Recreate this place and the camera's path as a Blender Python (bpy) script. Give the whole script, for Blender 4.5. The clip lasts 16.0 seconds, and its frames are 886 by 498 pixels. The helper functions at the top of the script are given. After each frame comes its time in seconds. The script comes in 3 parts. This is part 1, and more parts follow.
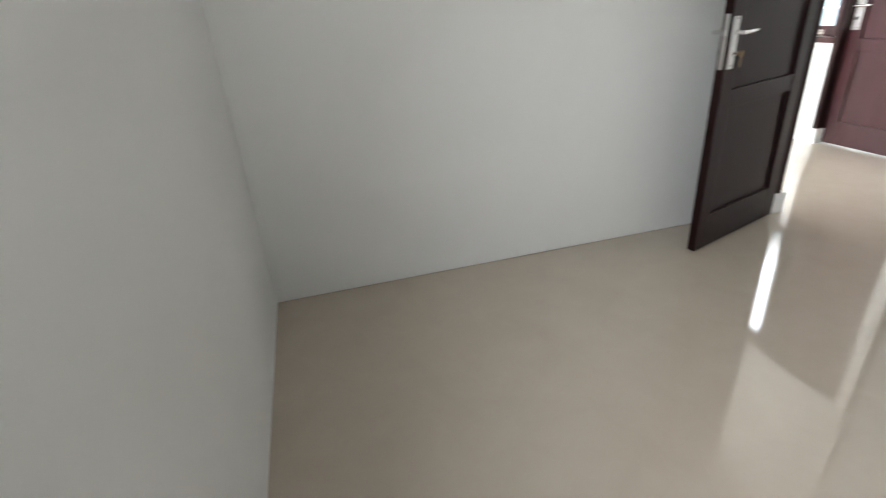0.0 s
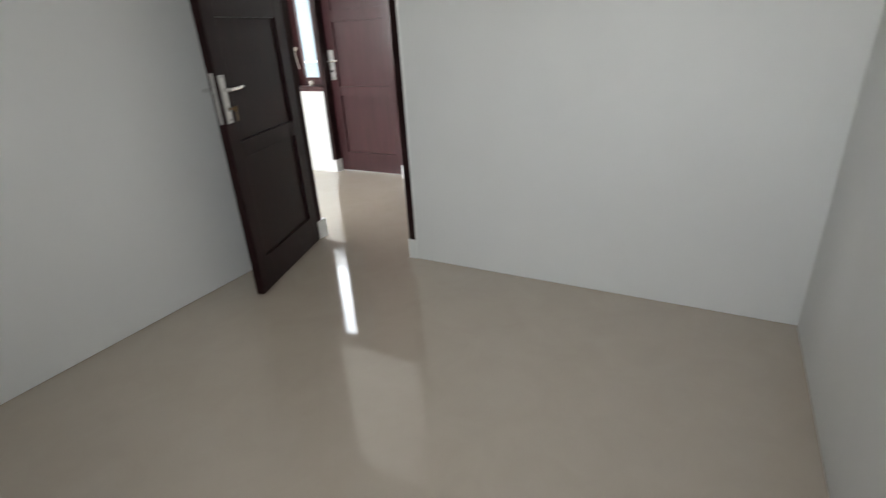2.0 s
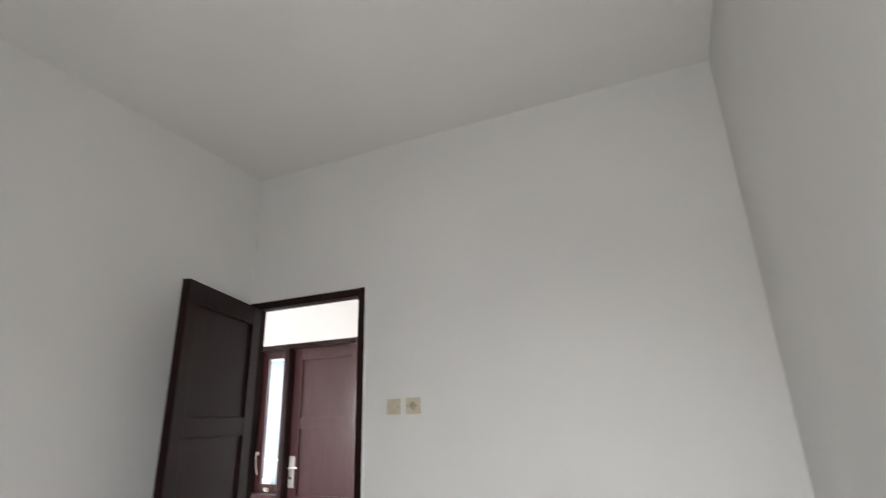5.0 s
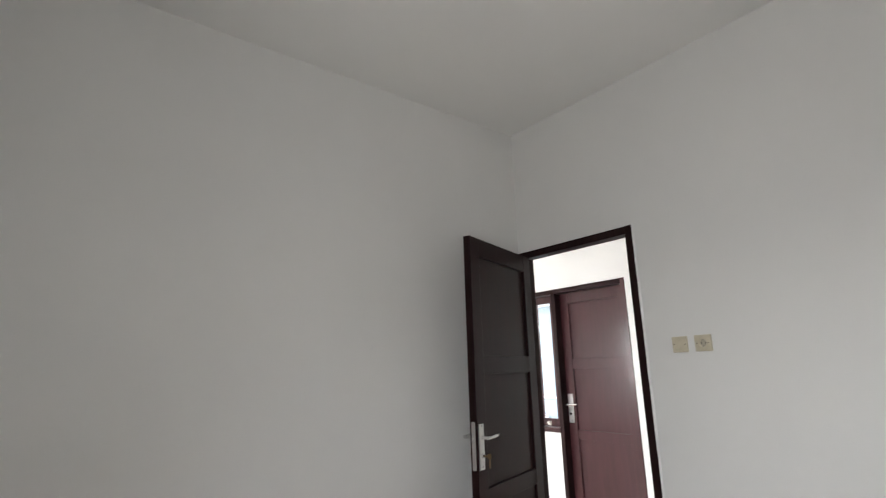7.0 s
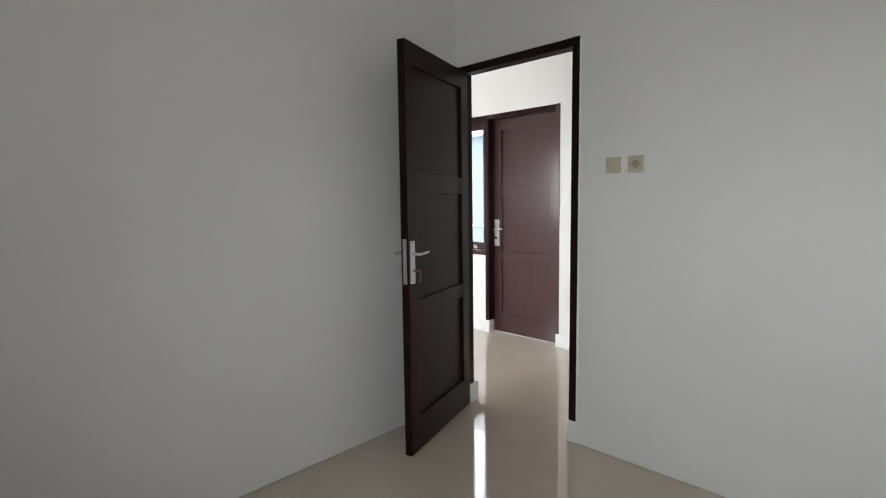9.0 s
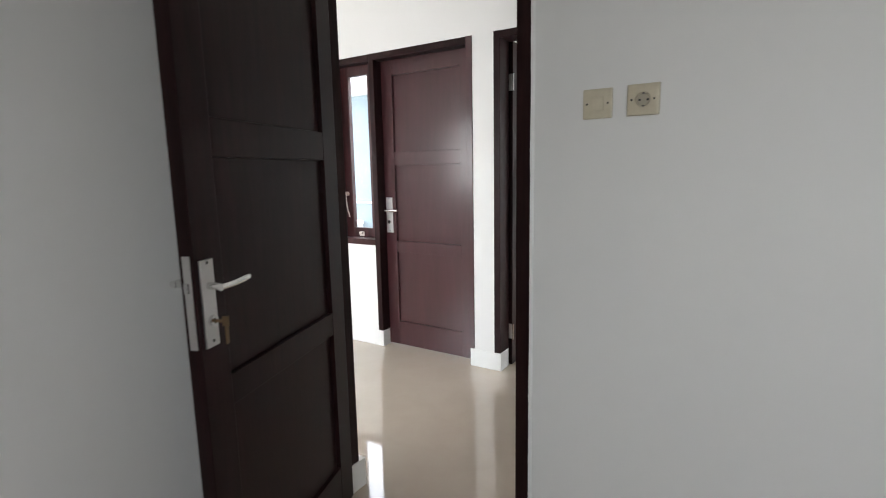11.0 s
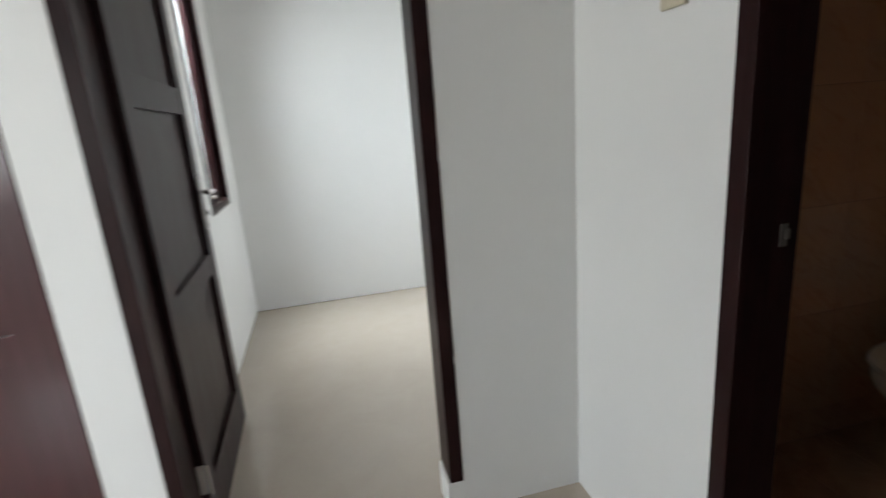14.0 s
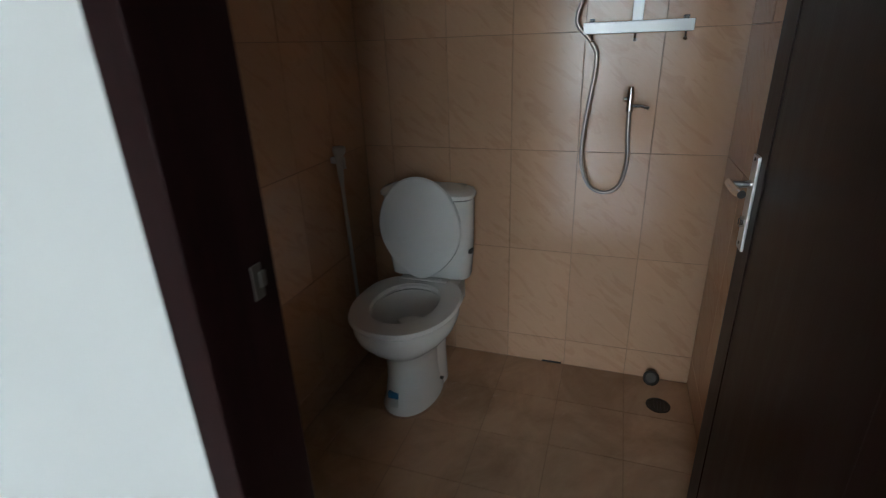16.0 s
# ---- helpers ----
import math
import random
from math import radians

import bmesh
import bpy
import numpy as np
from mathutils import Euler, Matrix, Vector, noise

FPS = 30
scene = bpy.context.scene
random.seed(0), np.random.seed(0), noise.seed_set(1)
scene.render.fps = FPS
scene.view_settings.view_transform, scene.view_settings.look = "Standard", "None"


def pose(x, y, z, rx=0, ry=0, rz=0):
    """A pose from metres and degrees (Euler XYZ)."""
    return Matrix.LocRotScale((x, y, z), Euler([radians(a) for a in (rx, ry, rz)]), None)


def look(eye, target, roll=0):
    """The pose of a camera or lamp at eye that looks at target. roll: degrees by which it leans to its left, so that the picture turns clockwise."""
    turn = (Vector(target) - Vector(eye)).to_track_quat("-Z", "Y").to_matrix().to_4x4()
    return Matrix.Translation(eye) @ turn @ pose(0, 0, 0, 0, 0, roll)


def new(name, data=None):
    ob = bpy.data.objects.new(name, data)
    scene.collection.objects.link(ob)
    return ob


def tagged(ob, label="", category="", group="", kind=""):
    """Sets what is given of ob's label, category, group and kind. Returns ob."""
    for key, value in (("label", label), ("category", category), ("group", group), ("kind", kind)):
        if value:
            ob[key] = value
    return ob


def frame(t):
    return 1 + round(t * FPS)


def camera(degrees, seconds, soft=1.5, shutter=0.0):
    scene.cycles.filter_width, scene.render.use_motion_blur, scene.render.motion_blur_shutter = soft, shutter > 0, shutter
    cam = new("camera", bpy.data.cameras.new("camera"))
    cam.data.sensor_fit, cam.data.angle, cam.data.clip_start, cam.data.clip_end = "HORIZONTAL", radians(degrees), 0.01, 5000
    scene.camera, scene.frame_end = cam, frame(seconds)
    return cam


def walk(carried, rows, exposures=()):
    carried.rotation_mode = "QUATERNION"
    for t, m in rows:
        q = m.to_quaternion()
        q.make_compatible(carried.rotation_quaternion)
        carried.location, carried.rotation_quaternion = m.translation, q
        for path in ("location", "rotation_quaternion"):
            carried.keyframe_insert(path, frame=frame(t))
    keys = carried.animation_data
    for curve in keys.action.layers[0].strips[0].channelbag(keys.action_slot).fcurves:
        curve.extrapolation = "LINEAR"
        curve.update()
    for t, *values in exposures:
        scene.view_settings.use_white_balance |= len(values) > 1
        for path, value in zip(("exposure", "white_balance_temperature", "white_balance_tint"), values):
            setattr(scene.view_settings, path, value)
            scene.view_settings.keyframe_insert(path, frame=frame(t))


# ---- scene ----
WALK_END = 16.0

cam = camera(83.0, WALK_END, soft=1.0, shutter=0.4)

# seconds, eye x y z, yaw, pitch, roll
PATH = [
    (0, 2.234, -2.487, 1.239, 74.72, -25.89, 4.03),
    (0.5, 2.229, -2.438, 1.248, 62.66, -25.94, 3.97),
    (1, 2.232, -2.381, 1.251, 51.03, -25.68, 3.91),
    (1.5, 2.260, -2.331, 1.261, 39.38, -25.33, 3.60),
    (2, 2.314, -2.293, 1.253, 27.99, -23.87, 3.21),
    (2.5, 2.345, -2.274, 1.256, 17.89, -20.07, 2.81),
    (3, 2.376, -2.276, 1.305, 12.53, -12.10, 2.20),
    (3.5, 2.382, -2.297, 1.359, 11.15, -0.86, 1.52),
    (4, 2.396, -2.321, 1.401, 11.99, 9.28, 1.39),
    (4.5, 2.390, -2.334, 1.389, 16.52, 15.75, 1.37),
    (5, 2.355, -2.327, 1.411, 24.39, 18.61, 1.74),
    (5.2, 2.338, -2.333, 1.390, 27.84, 20.05, 1.59),
    (7.3, 2.279, -2.433, 1.386, 54.48, 11.22, 1.39),
    (7.5, 2.292, -2.438, 1.368, 54.51, 8.38, 1.55),
    (8, 2.275, -2.414, 1.328, 52.48, 1.70, 1.09),
    (8.5, 2.232, -2.383, 1.313, 48.35, -2.93, 0.74),
    (9, 2.148, -2.338, 1.311, 44.25, -5.50, 0.79),
    (9.5, 2.062, -2.153, 1.310, 41.42, -7.18, 0.86),
    (9.7, 2.009, -2.052, 1.311, 40.29, -7.59, 0.79),
    (11.8, 1.061, -0.984, 1.301, 28.47, -9.07, 0.63),
    (12, 1.003, -0.903, 1.285, 27.63, -9.06, 0.35),
    (12.5, 0.830, -0.604, 1.228, 22.80, -9.10, 0.98),
    (13, 0.679, -0.348, 1.240, 14.39, -10.22, 1.99),
    (13.5, 0.540, -0.096, 1.284, 2.57, -12.05, 3.31),
    (14, 0.514, 0.122, 1.252, -14.19, -14.32, 4.35),
    (14.5, 0.568, 0.295, 1.259, -33.86, -17.41, 4.18),
    (15, 0.595, 0.409, 1.282, -54.36, -20.42, 2.74),
    (15.5, 0.712, 0.432, 1.261, -65.22, -21.82, 1.96),
    (16, 0.908, 0.471, 1.249, -71.35, -22.23, 1.98),
]
EXPOSURE = [(0.0, 4.36, 6420, 8), (0.5, 4.12, 6420, 8), (1.0, 3.93, 6450, 7), (2.5, 3.65, 6450, 9), (3.5, 3.66, 6500, 12), (5.0, 3.95, 6550, 12), (7.5, 3.80, 6550, 11), (9.0, 3.52, 6450, 10), (12.0, 3.60, 6400, 10), (12.5, 3.28, 6250, 6), (13.0, 3.10, 6200, 6), (13.5, 3.2, 6350, 8), (14.5, 3.2, 6250, 5), (15.0, 3.46, 6000, 2), (16.0, 3.68, 5700, 0)]
walk(cam, [(t, pose(x, y, z, 90 + p, r, w)) for t, x, y, z, w, p, r in PATH], EXPOSURE)

# ---- plan in metres ----
H = 2.98                      # ceiling height
BX, BY = 2.735, -2.80          # bedroom: x 0..BX, y BY..0
TH = 0.10                     # wall between bedroom and hall
Y2, Y2B = 1.475, 1.595        # far wall of the hall
X3, X3B = 1.250, 1.368         # bathroom wall
HEAD = 2.122                  # top of the door frames
FOOT = 0.121                  # top of the white plinths under the frames
JW = 0.045                    # width of a frame member
D1 = (0.0, 0.845)             # bedroom door frame, outer
D2 = (-0.991, -0.160)         # back door frame, outer
W2 = (-1.368, -0.991)         # narrow window beside it
SILL2 = 0.769
D3 = (-0.014, 0.837)           # second bedroom door frame, outer
DB = (0.10, 0.902)            # bathroom door frame, outer, along y
RX, RY = -0.053, 3.83         # second bedroom: left wall, back wall
RXR = 2.60
W3 = (2.930, 3.482, 0.858, 2.138)
XF, YL, ZB = 2.787, 1.475, -0.052   # bathroom: far wall, left wall, floor
YR = 0.10
LX, LY = -4.2, -2.80          # living room reaches out to here
LW = (-3.05, -1.45, 0.95, 2.05)   # living room front window
SD = (0.55, 1.40, 0.04, 2.12)      # unseen glazed opening, along y, assumed from the bathroom tile reflection
LE = (-0.98, -0.30, 0.16, 2.12)   # unseen tall glazed light, assumed from the hall floor's shadow edge

# ---- light ----
world = bpy.data.worlds.new("sky")
scene.world = world
world.use_nodes = True
wn = world.node_tree
sky = wn.nodes.new("ShaderNodeTexSky")
sky.sky_type = "NISHITA"
sky.sun_disc = False
sky.sun_elevation, sky.sun_rotation = radians(75), radians(20)
haze = wn.nodes.new("ShaderNodeHueSaturation")      # thin overcast: a paler sky
haze.inputs["Saturation"].default_value = 0.22
wn.links.new(sky.outputs["Color"], haze.inputs["Color"])
wn.links.new(haze.outputs["Color"], wn.nodes["Background"].inputs["Color"])
wn.nodes["Background"].inputs["Strength"].default_value = 0.15

sun = new("sun", bpy.data.lights.new("sun", "SUN"))
sun.data.energy, sun.data.angle, sun.data.color = 1.0, radians(12), (1.0, 0.97, 0.93)
sun.matrix_world = look((0, 0, 0), (-0.12, -0.33, -1.35))


def window_light(name, eye, toward, w, h, watts, colour=(0.95, 0.98, 1.0), spread=180):
    """Daylight that enters by one window opening."""
    lamp = new(name, bpy.data.lights.new(name, "AREA"))
    lamp.data.shape, lamp.data.size, lamp.data.size_y = "RECTANGLE", w, h
    lamp.data.energy, lamp.data.color, lamp.data.spread = watts, colour, radians(spread)
    lamp.matrix_world = look(eye, Vector(eye) + Vector(toward))
    return lamp


# the bedroom window lets in sky light from above and light off the bright ground from below
window_light("daylight_bedroom_sky", (2.25, BY - 0.055, 1.55), (-0.50, 1, -0.66), 0.66, 0.9, 0.42, (0.92, 0.97, 1.0), 92)
window_light("daylight_bedroom_ground", (2.25, BY - 0.050, 1.45), (-0.70, 1, 0.55), 0.66, 0.9, 0.80, (0.97, 0.985, 0.98), 155)
window_light("daylight_living_side", (LX - 0.055, -0.55, 1.35), (1, 0, 0), 2.0, 2.0, 1.3)
# added lamp in an assumed opening, for hall walls and bathroom tile reflection
window_light("daylight_front_door", (LX - 0.055, (SD[0] + SD[1]) / 2, 1.10), (1, 0, 0), 0.72, 1.9, 2.9)
window_light("daylight_living_front", ((LW[0] + LW[1]) / 2, LY - 0.055, 1.5), (0.50, 1, -0.1), 1.4, 1.0, 1.3, spread=130)
# added lamp in an assumed front opening, to light the hall floor
window_light("daylight_entrance", ((LE[0] + LE[1]) / 2, LY - 0.055, 1.15), (0.05, 1, -0.38), 0.5, 1.8, 0.9, spread=100)
window_light("daylight_second_bedroom", (RX - 0.52, (W3[0] + W3[1]) / 2, 1.85), (1, 0, -0.85), 0.52, 1.2, 10.0, (0.88, 0.95, 1.0))
# added lamp in an unseen, assumed side window, to brighten floor and walls
window_light("daylight_second_side", (RXR + 0.055, 3.05, 1.40), (-1, 0, 0), 0.86, 1.1, 1.0)


# ---- materials ----
def material(name, colour, rough=0.5, metal=0.0, coat=0.0, spec=0.5):
    m = bpy.data.materials.new(name)
    m.use_nodes = True
    b = m.node_tree.nodes["Principled BSDF"]
    b.inputs["Base Color"].default_value = (*colour, 1)
    b.inputs["Roughness"].default_value = rough
    b.inputs["Metallic"].default_value = metal
    b.inputs["Coat Weight"].default_value = coat
    b.inputs["Coat Roughness"].default_value = 0.08
    b.inputs["Specular IOR Level"].default_value = spec
    return m, m.node_tree, b


def coords(nt, scale=(1, 1, 1), turn=(0, 0, 0)):
    tc = nt.nodes.new("ShaderNodeTexCoord")
    mp = nt.nodes.new("ShaderNodeMapping")
    mp.inputs["Scale"].default_value = scale
    mp.inputs["Rotation"].default_value = [radians(a) for a in turn]
    nt.links.new(tc.outputs["Object"], mp.inputs["Vector"])
    return mp.outputs["Vector"]


def noise_tex(nt, vec, scale, detail=4, rough=0.55, distort=0.0):
    n = nt.nodes.new("ShaderNodeTexNoise")
    n.inputs["Scale"].default_value = scale
    n.inputs["Detail"].default_value = detail
    n.inputs["Roughness"].default_value = rough
    n.inputs["Distortion"].default_value = distort
    nt.links.new(vec, n.inputs["Vector"])
    return n.outputs["Fac"]


def ramp(nt, fac, stops):
    r = nt.nodes.new("ShaderNodeValToRGB")
    while len(r.color_ramp.elements) < len(stops):
        r.color_ramp.elements.new(0.5)
    for e, (p, c) in zip(r.color_ramp.elements, stops):
        e.position, e.color = p, (*c, 1)
    nt.links.new(fac, r.inputs["Fac"])
    return r.outputs["Color"]


def mix(nt, a, b, fac, kind="MIX"):
    n = nt.nodes.new("ShaderNodeMix")
    n.data_type, n.blend_type = "RGBA", kind
    for sock, val in ((n.inputs[6], a), (n.inputs[7], b), (n.inputs[0], fac)):
        if isinstance(val, (float, int)):
            sock.default_value = val
        elif isinstance(val, tuple):
            sock.default_value = (*val, 1)
        else:
            nt.links.new(val, sock)
    return n.outputs[2]


def span(nt, fac, lo, hi):
    n = nt.nodes.new("ShaderNodeMapRange")
    n.inputs["To Min"].default_value, n.inputs["To Max"].default_value = lo, hi
    nt.links.new(fac, n.inputs["Value"])
    return n.outputs["Result"]


def bump(nt, bsdf, height, strength, distance=0.01):
    n = nt.nodes.new("ShaderNodeBump")
    n.inputs["Strength"].default_value, n.inputs["Distance"].default_value = strength, distance
    nt.links.new(height, n.inputs["Height"])
    nt.links.new(n.outputs["Normal"], bsdf.inputs["Normal"])


def paint(name, a, b, rough=0.6):
    m, nt, bs = material(name, a, rough)
    v = coords(nt)
    nt.links.new(ramp(nt, noise_tex(nt, v, 1.3, 5), [(0.3, a), (0.7, b)]), bs.inputs["Base Color"])
    nt.links.new(span(nt, noise_tex(nt, v, 2.5, 3), rough - 0.1, rough + 0.1), bs.inputs["Roughness"])
    h = mix(nt, noise_tex(nt, v, 6, 3), noise_tex(nt, v, 170, 2), 0.35)
    bump(nt, bs, h, 0.12, 0.008)
    return m


WALL = paint("wall_paint", (0.80, 0.795, 0.775), (0.765, 0.76, 0.745), 0.5)
CEIL = paint("ceiling_paint", (0.86, 0.855, 0.835), (0.83, 0.825, 0.805), 0.75)
PLINTH = paint("plinth_paint", (0.82, 0.82, 0.80), (0.77, 0.77, 0.75), 0.45)
YARD_BLUE = paint("pale_blue_render", (0.29, 0.355, 0.38), (0.25, 0.315, 0.345), 0.8)
FASCIA = paint("white_fascia", (0.82, 0.82, 0.82), (0.75, 0.75, 0.75), 0.7)
GROUND = paint("concrete", (0.36, 0.35, 0.33), (0.26, 0.25, 0.24), 0.9)

# polished cream tiles, whose joints hardly show
FLOOR, nt, bs = material("polished_cream_tile", (0.55, 0.48, 0.40), 0.06, 0, 0.6, 0.6)
bs.inputs["Coat Roughness"].default_value = 0.02
v = coords(nt)
base = ramp(nt, noise_tex(nt, v, 5.5, 7, 0.6, 0.6), [(0.25, (0.475, 0.405, 0.33)), (0.75, (0.51, 0.44, 0.365))])
nt.links.new(base, bs.inputs["Base Color"])
nt.links.new(span(nt, noise_tex(nt, v, 3.0, 4), 0.03, 0.10), bs.inputs["Roughness"])
bump(nt, bs, noise_tex(nt, v, 2.2, 2), 0.015, 0.02)


def wood(name, dark, mid, light, rough, spec=0.35, relief=0.10, stretch=9):
    m, nt, bs = material(name, mid, rough, 0, 0.0, spec)
    v = coords(nt, (stretch, stretch, 0.9))
    grain = noise_tex(nt, v, 3.2, 7, 0.65, 0.4)
    fine = noise_tex(nt, coords(nt, (120, 120, 3)), 2.0, 3)
    c = ramp(nt, grain, [(0.28, dark), (0.5, mid), (0.74, light)])
    nt.links.new(mix(nt, c, dark, span(nt, fine, 0.0, 0.15)), bs.inputs["Base Color"])
    nt.links.new(span(nt, grain, rough - 0.08, rough + 0.12), bs.inputs["Roughness"])
    bump(nt, bs, mix(nt, fine, noise_tex(nt, coords(nt), 7, 3), 0.6), relief, 0.003)
    return m


WOOD = wood("dark_mahogany_stain", (0.010, 0.0036, 0.0037), (0.0175, 0.0062, 0.0064), (0.027, 0.0100, 0.0102), 0.34, 0.13)
# the back door carries a thicker, smoother varnish
RED_WOOD, nt, bs = material("reddish_mahogany_stain", (0.045, 0.013, 0.015), 0.40, 0, 0.75, 0.2)
bs.inputs["Coat Roughness"].default_value = 0.17
v = coords(nt, (9, 9, 1.1))
grain = ramp(nt, noise_tex(nt, v, 2.2, 4, 0.55, 0.5), [(0.25, (0.044, 0.0126, 0.0148)), (0.75, (0.066, 0.0188, 0.0218))])
cloudy = noise_tex(nt, coords(nt, (1, 1, 0.6)), 3.0, 4, 0.6)
nt.links.new(mix(nt, grain, (0.036, 0.0122, 0.0148), span(nt, cloudy, 0.0, 0.45)), bs.inputs["Base Color"])
nt.links.new(span(nt, cloudy, 0.30, 0.50), bs.inputs["Roughness"])
nt.links.new(span(nt, cloudy, 0.10, 0.26), bs.inputs["Coat Roughness"])
bump(nt, bs, mix(nt, noise_tex(nt, coords(nt), 2.6, 3), noise_tex(nt, coords(nt, (60, 60, 2)), 2.0, 3), 0.25), 0.08, 0.006)
FRAME_WOOD = wood("dark_frame_stain", (0.012, 0.0048, 0.0049), (0.021, 0.0082, 0.0083), (0.032, 0.0130, 0.0130), 0.34, 0.13)
# redder and lighter than the frames: daylight on sash and sill put into the colour
SASH_WOOD = wood("daylit_mahogany_stain", (0.022, 0.005, 0.006), (0.042, 0.009, 0.010), (0.065, 0.017, 0.018), 0.3)

NICKEL, nt, bs = material("filmed_nickel", (0.54, 0.525, 0.51), 0.34, 0.85)
v = coords(nt, (300, 300, 8))
nt.links.new(span(nt, noise_tex(nt, v, 2, 3), 0.22, 0.42), bs.inputs["Roughness"])
bump(nt, bs, noise_tex(nt, coords(nt), 85, 4, 0.6, 1.5), 0.35, 0.003)
CHROME = material("worn_chrome", (0.72, 0.71, 0.70), 0.14, 1.0)[0]
HOSE_STEEL = material("dull_steel_hose", (0.42, 0.37, 0.33), 0.3, 0.9)[0]
DARKMETAL = material("dark_metal", (0.10, 0.095, 0.09), 0.4, 1.0)[0]
DRAIN = material("tarnished_metal", (0.075, 0.062, 0.052), 0.4, 0.5, 0.0, 0.3)[0]
KEEPER = material("greyed_metal", (0.13, 0.115, 0.10), 0.45, 0.5)[0]
BRASS = material("dull_brass", (0.56, 0.50, 0.44), 0.36, 0.8)[0]
OLD_BRASS = material("old_brass", (0.20, 0.13, 0.07), 0.42, 0.9)[0]
BLACKHOLE = material("keyhole_black", (0.01, 0.01, 0.01), 0.6)[0]

CREAM, nt, bs = material("cream_plastic", (0.59, 0.53, 0.40), 0.35)
nt.links.new(ramp(nt, noise_tex(nt, coords(nt), 40, 3), [(0.3, (0.555, 0.498, 0.372)), (0.7, (0.62, 0.56, 0.425))]), bs.inputs["Base Color"])

# the same cream plastic, darkened: the socket well's shade is in the colour
WELL = material("shade_tinted_plastic", (0.40, 0.36, 0.28), 0.45)[0]

CERAMIC, nt, bs = material("white_ceramic", (0.78, 0.77, 0.74), 0.10, 0, 0.3)
nt.links.new(ramp(nt, noise_tex(nt, coords(nt), 5, 4), [(0.3, (0.75, 0.735, 0.70)), (0.7, (0.80, 0.79, 0.765))]), bs.inputs["Base Color"])
SEAT = material("white_plastic", (0.80, 0.79, 0.77), 0.25)[0]
BLUE = material("blue_sticker", (0.02, 0.13, 0.30), 0.5)[0]
PAPER = material("white_sticker", (0.62, 0.62, 0.58), 0.6)[0]
WHITEMETAL = material("white_enamel", (0.88, 0.89, 0.90), 0.25, 0, 0.5)[0]
SPRAY_WHITE = material("dull_white_plastic", (0.55, 0.52, 0.48), 0.4)[0]
GROUT = material("brown_grout", (0.34, 0.22, 0.14), 0.9)[0]

GLASS = bpy.data.materials.new("window_glass")
GLASS.use_nodes = True
nt = GLASS.node_tree
nt.nodes.clear()
out = nt.nodes.new("ShaderNodeOutputMaterial")
mx = nt.nodes.new("ShaderNodeMixShader")
tr = nt.nodes.new("ShaderNodeBsdfTransparent")
gl = nt.nodes.new("ShaderNodeBsdfGlossy")
fr = nt.nodes.new("ShaderNodeMath")
lw = nt.nodes.new("ShaderNodeLayerWeight")
fr.operation = "POWER"
fr.inputs[1].default_value = 4.0
lw.inputs["Blend"].default_value = 0.5
nt.links.new(lw.outputs["Facing"], fr.inputs[0])
gl.inputs["Roughness"].default_value = 0.02
for a, b in ((fr.outputs[0], mx.inputs[0]), (tr.outputs[0], mx.inputs[1]), (gl.outputs[0], mx.inputs[2]), (mx.outputs[0], out.inputs["Surface"])):
    nt.links.new(a, b)


def stone_tile(name, a, b, c, rough, turn, stains=False):
    """Glazed tile with slanting veins; each piece takes its own shift."""
    m, nt, bs = material(name, b, rough, 0, 0.0, 0.33)
    info = nt.nodes.new("ShaderNodeObjectInfo")
    tc = nt.nodes.new("ShaderNodeTexCoord")
    add = nt.nodes.new("ShaderNodeVectorMath")
    mul = nt.nodes.new("ShaderNodeVectorMath")
    mul.operation = "MULTIPLY"
    comb = nt.nodes.new("ShaderNodeCombineXYZ")
    for k in range(3):
        nt.links.new(info.outputs["Random"], comb.inputs[k])
    mul.inputs[1].default_value = (17, 9, 23)
    nt.links.new(comb.outputs[0], mul.inputs[0])
    nt.links.new(tc.outputs["Object"], add.inputs[0])
    nt.links.new(mul.outputs[0], add.inputs[1])
    mp = nt.nodes.new("ShaderNodeMapping")
    mp.vector_type = "TEXTURE"
    mp.inputs["Rotation"].default_value = [radians(t) for t in turn]
    mp.inputs["Scale"].default_value = (0.40, 0.40, 0.10)
    nt.links.new(add.outputs[0], mp.inputs["Vector"])
    vein = noise_tex(nt, mp.outputs[0], 2.4, 7, 0.62, 0.9)
    cloud = noise_tex(nt, add.outputs[0], 5, 4)
    col = ramp(nt, vein, [(0.30, a), (0.52, b), (0.62, c), (0.75, b)])
    col = mix(nt, col, a, span(nt, cloud, 0.0, 0.5))
    tone = nt.nodes.new("ShaderNodeHueSaturation")
    nt.links.new(span(nt, info.outputs["Random"], 0.96, 1.04), tone.inputs["Value"])
    nt.links.new(col, tone.inputs["Color"])
    if stains:
        # damp dirt that runs across the tiles
        geo = nt.nodes.new("ShaderNodeNewGeometry")
        dirt = ramp(nt, noise_tex(nt, geo.outputs["Position"], 3.4, 6, 0.65, 0.7), [(0.42, (1, 1, 1)), (0.72, (0.70, 0.67, 0.65))])
        nt.links.new(mix(nt, tone.outputs[0], dirt, 1.0, "MULTIPLY"), bs.inputs["Base Color"])
    else:
        nt.links.new(tone.outputs[0], bs.inputs["Base Color"])
    nt.links.new(span(nt, vein, rough - 0.05, rough + 0.1), bs.inputs["Roughness"])
    bump(nt, bs, vein, 0.08, 0.004)
    return m


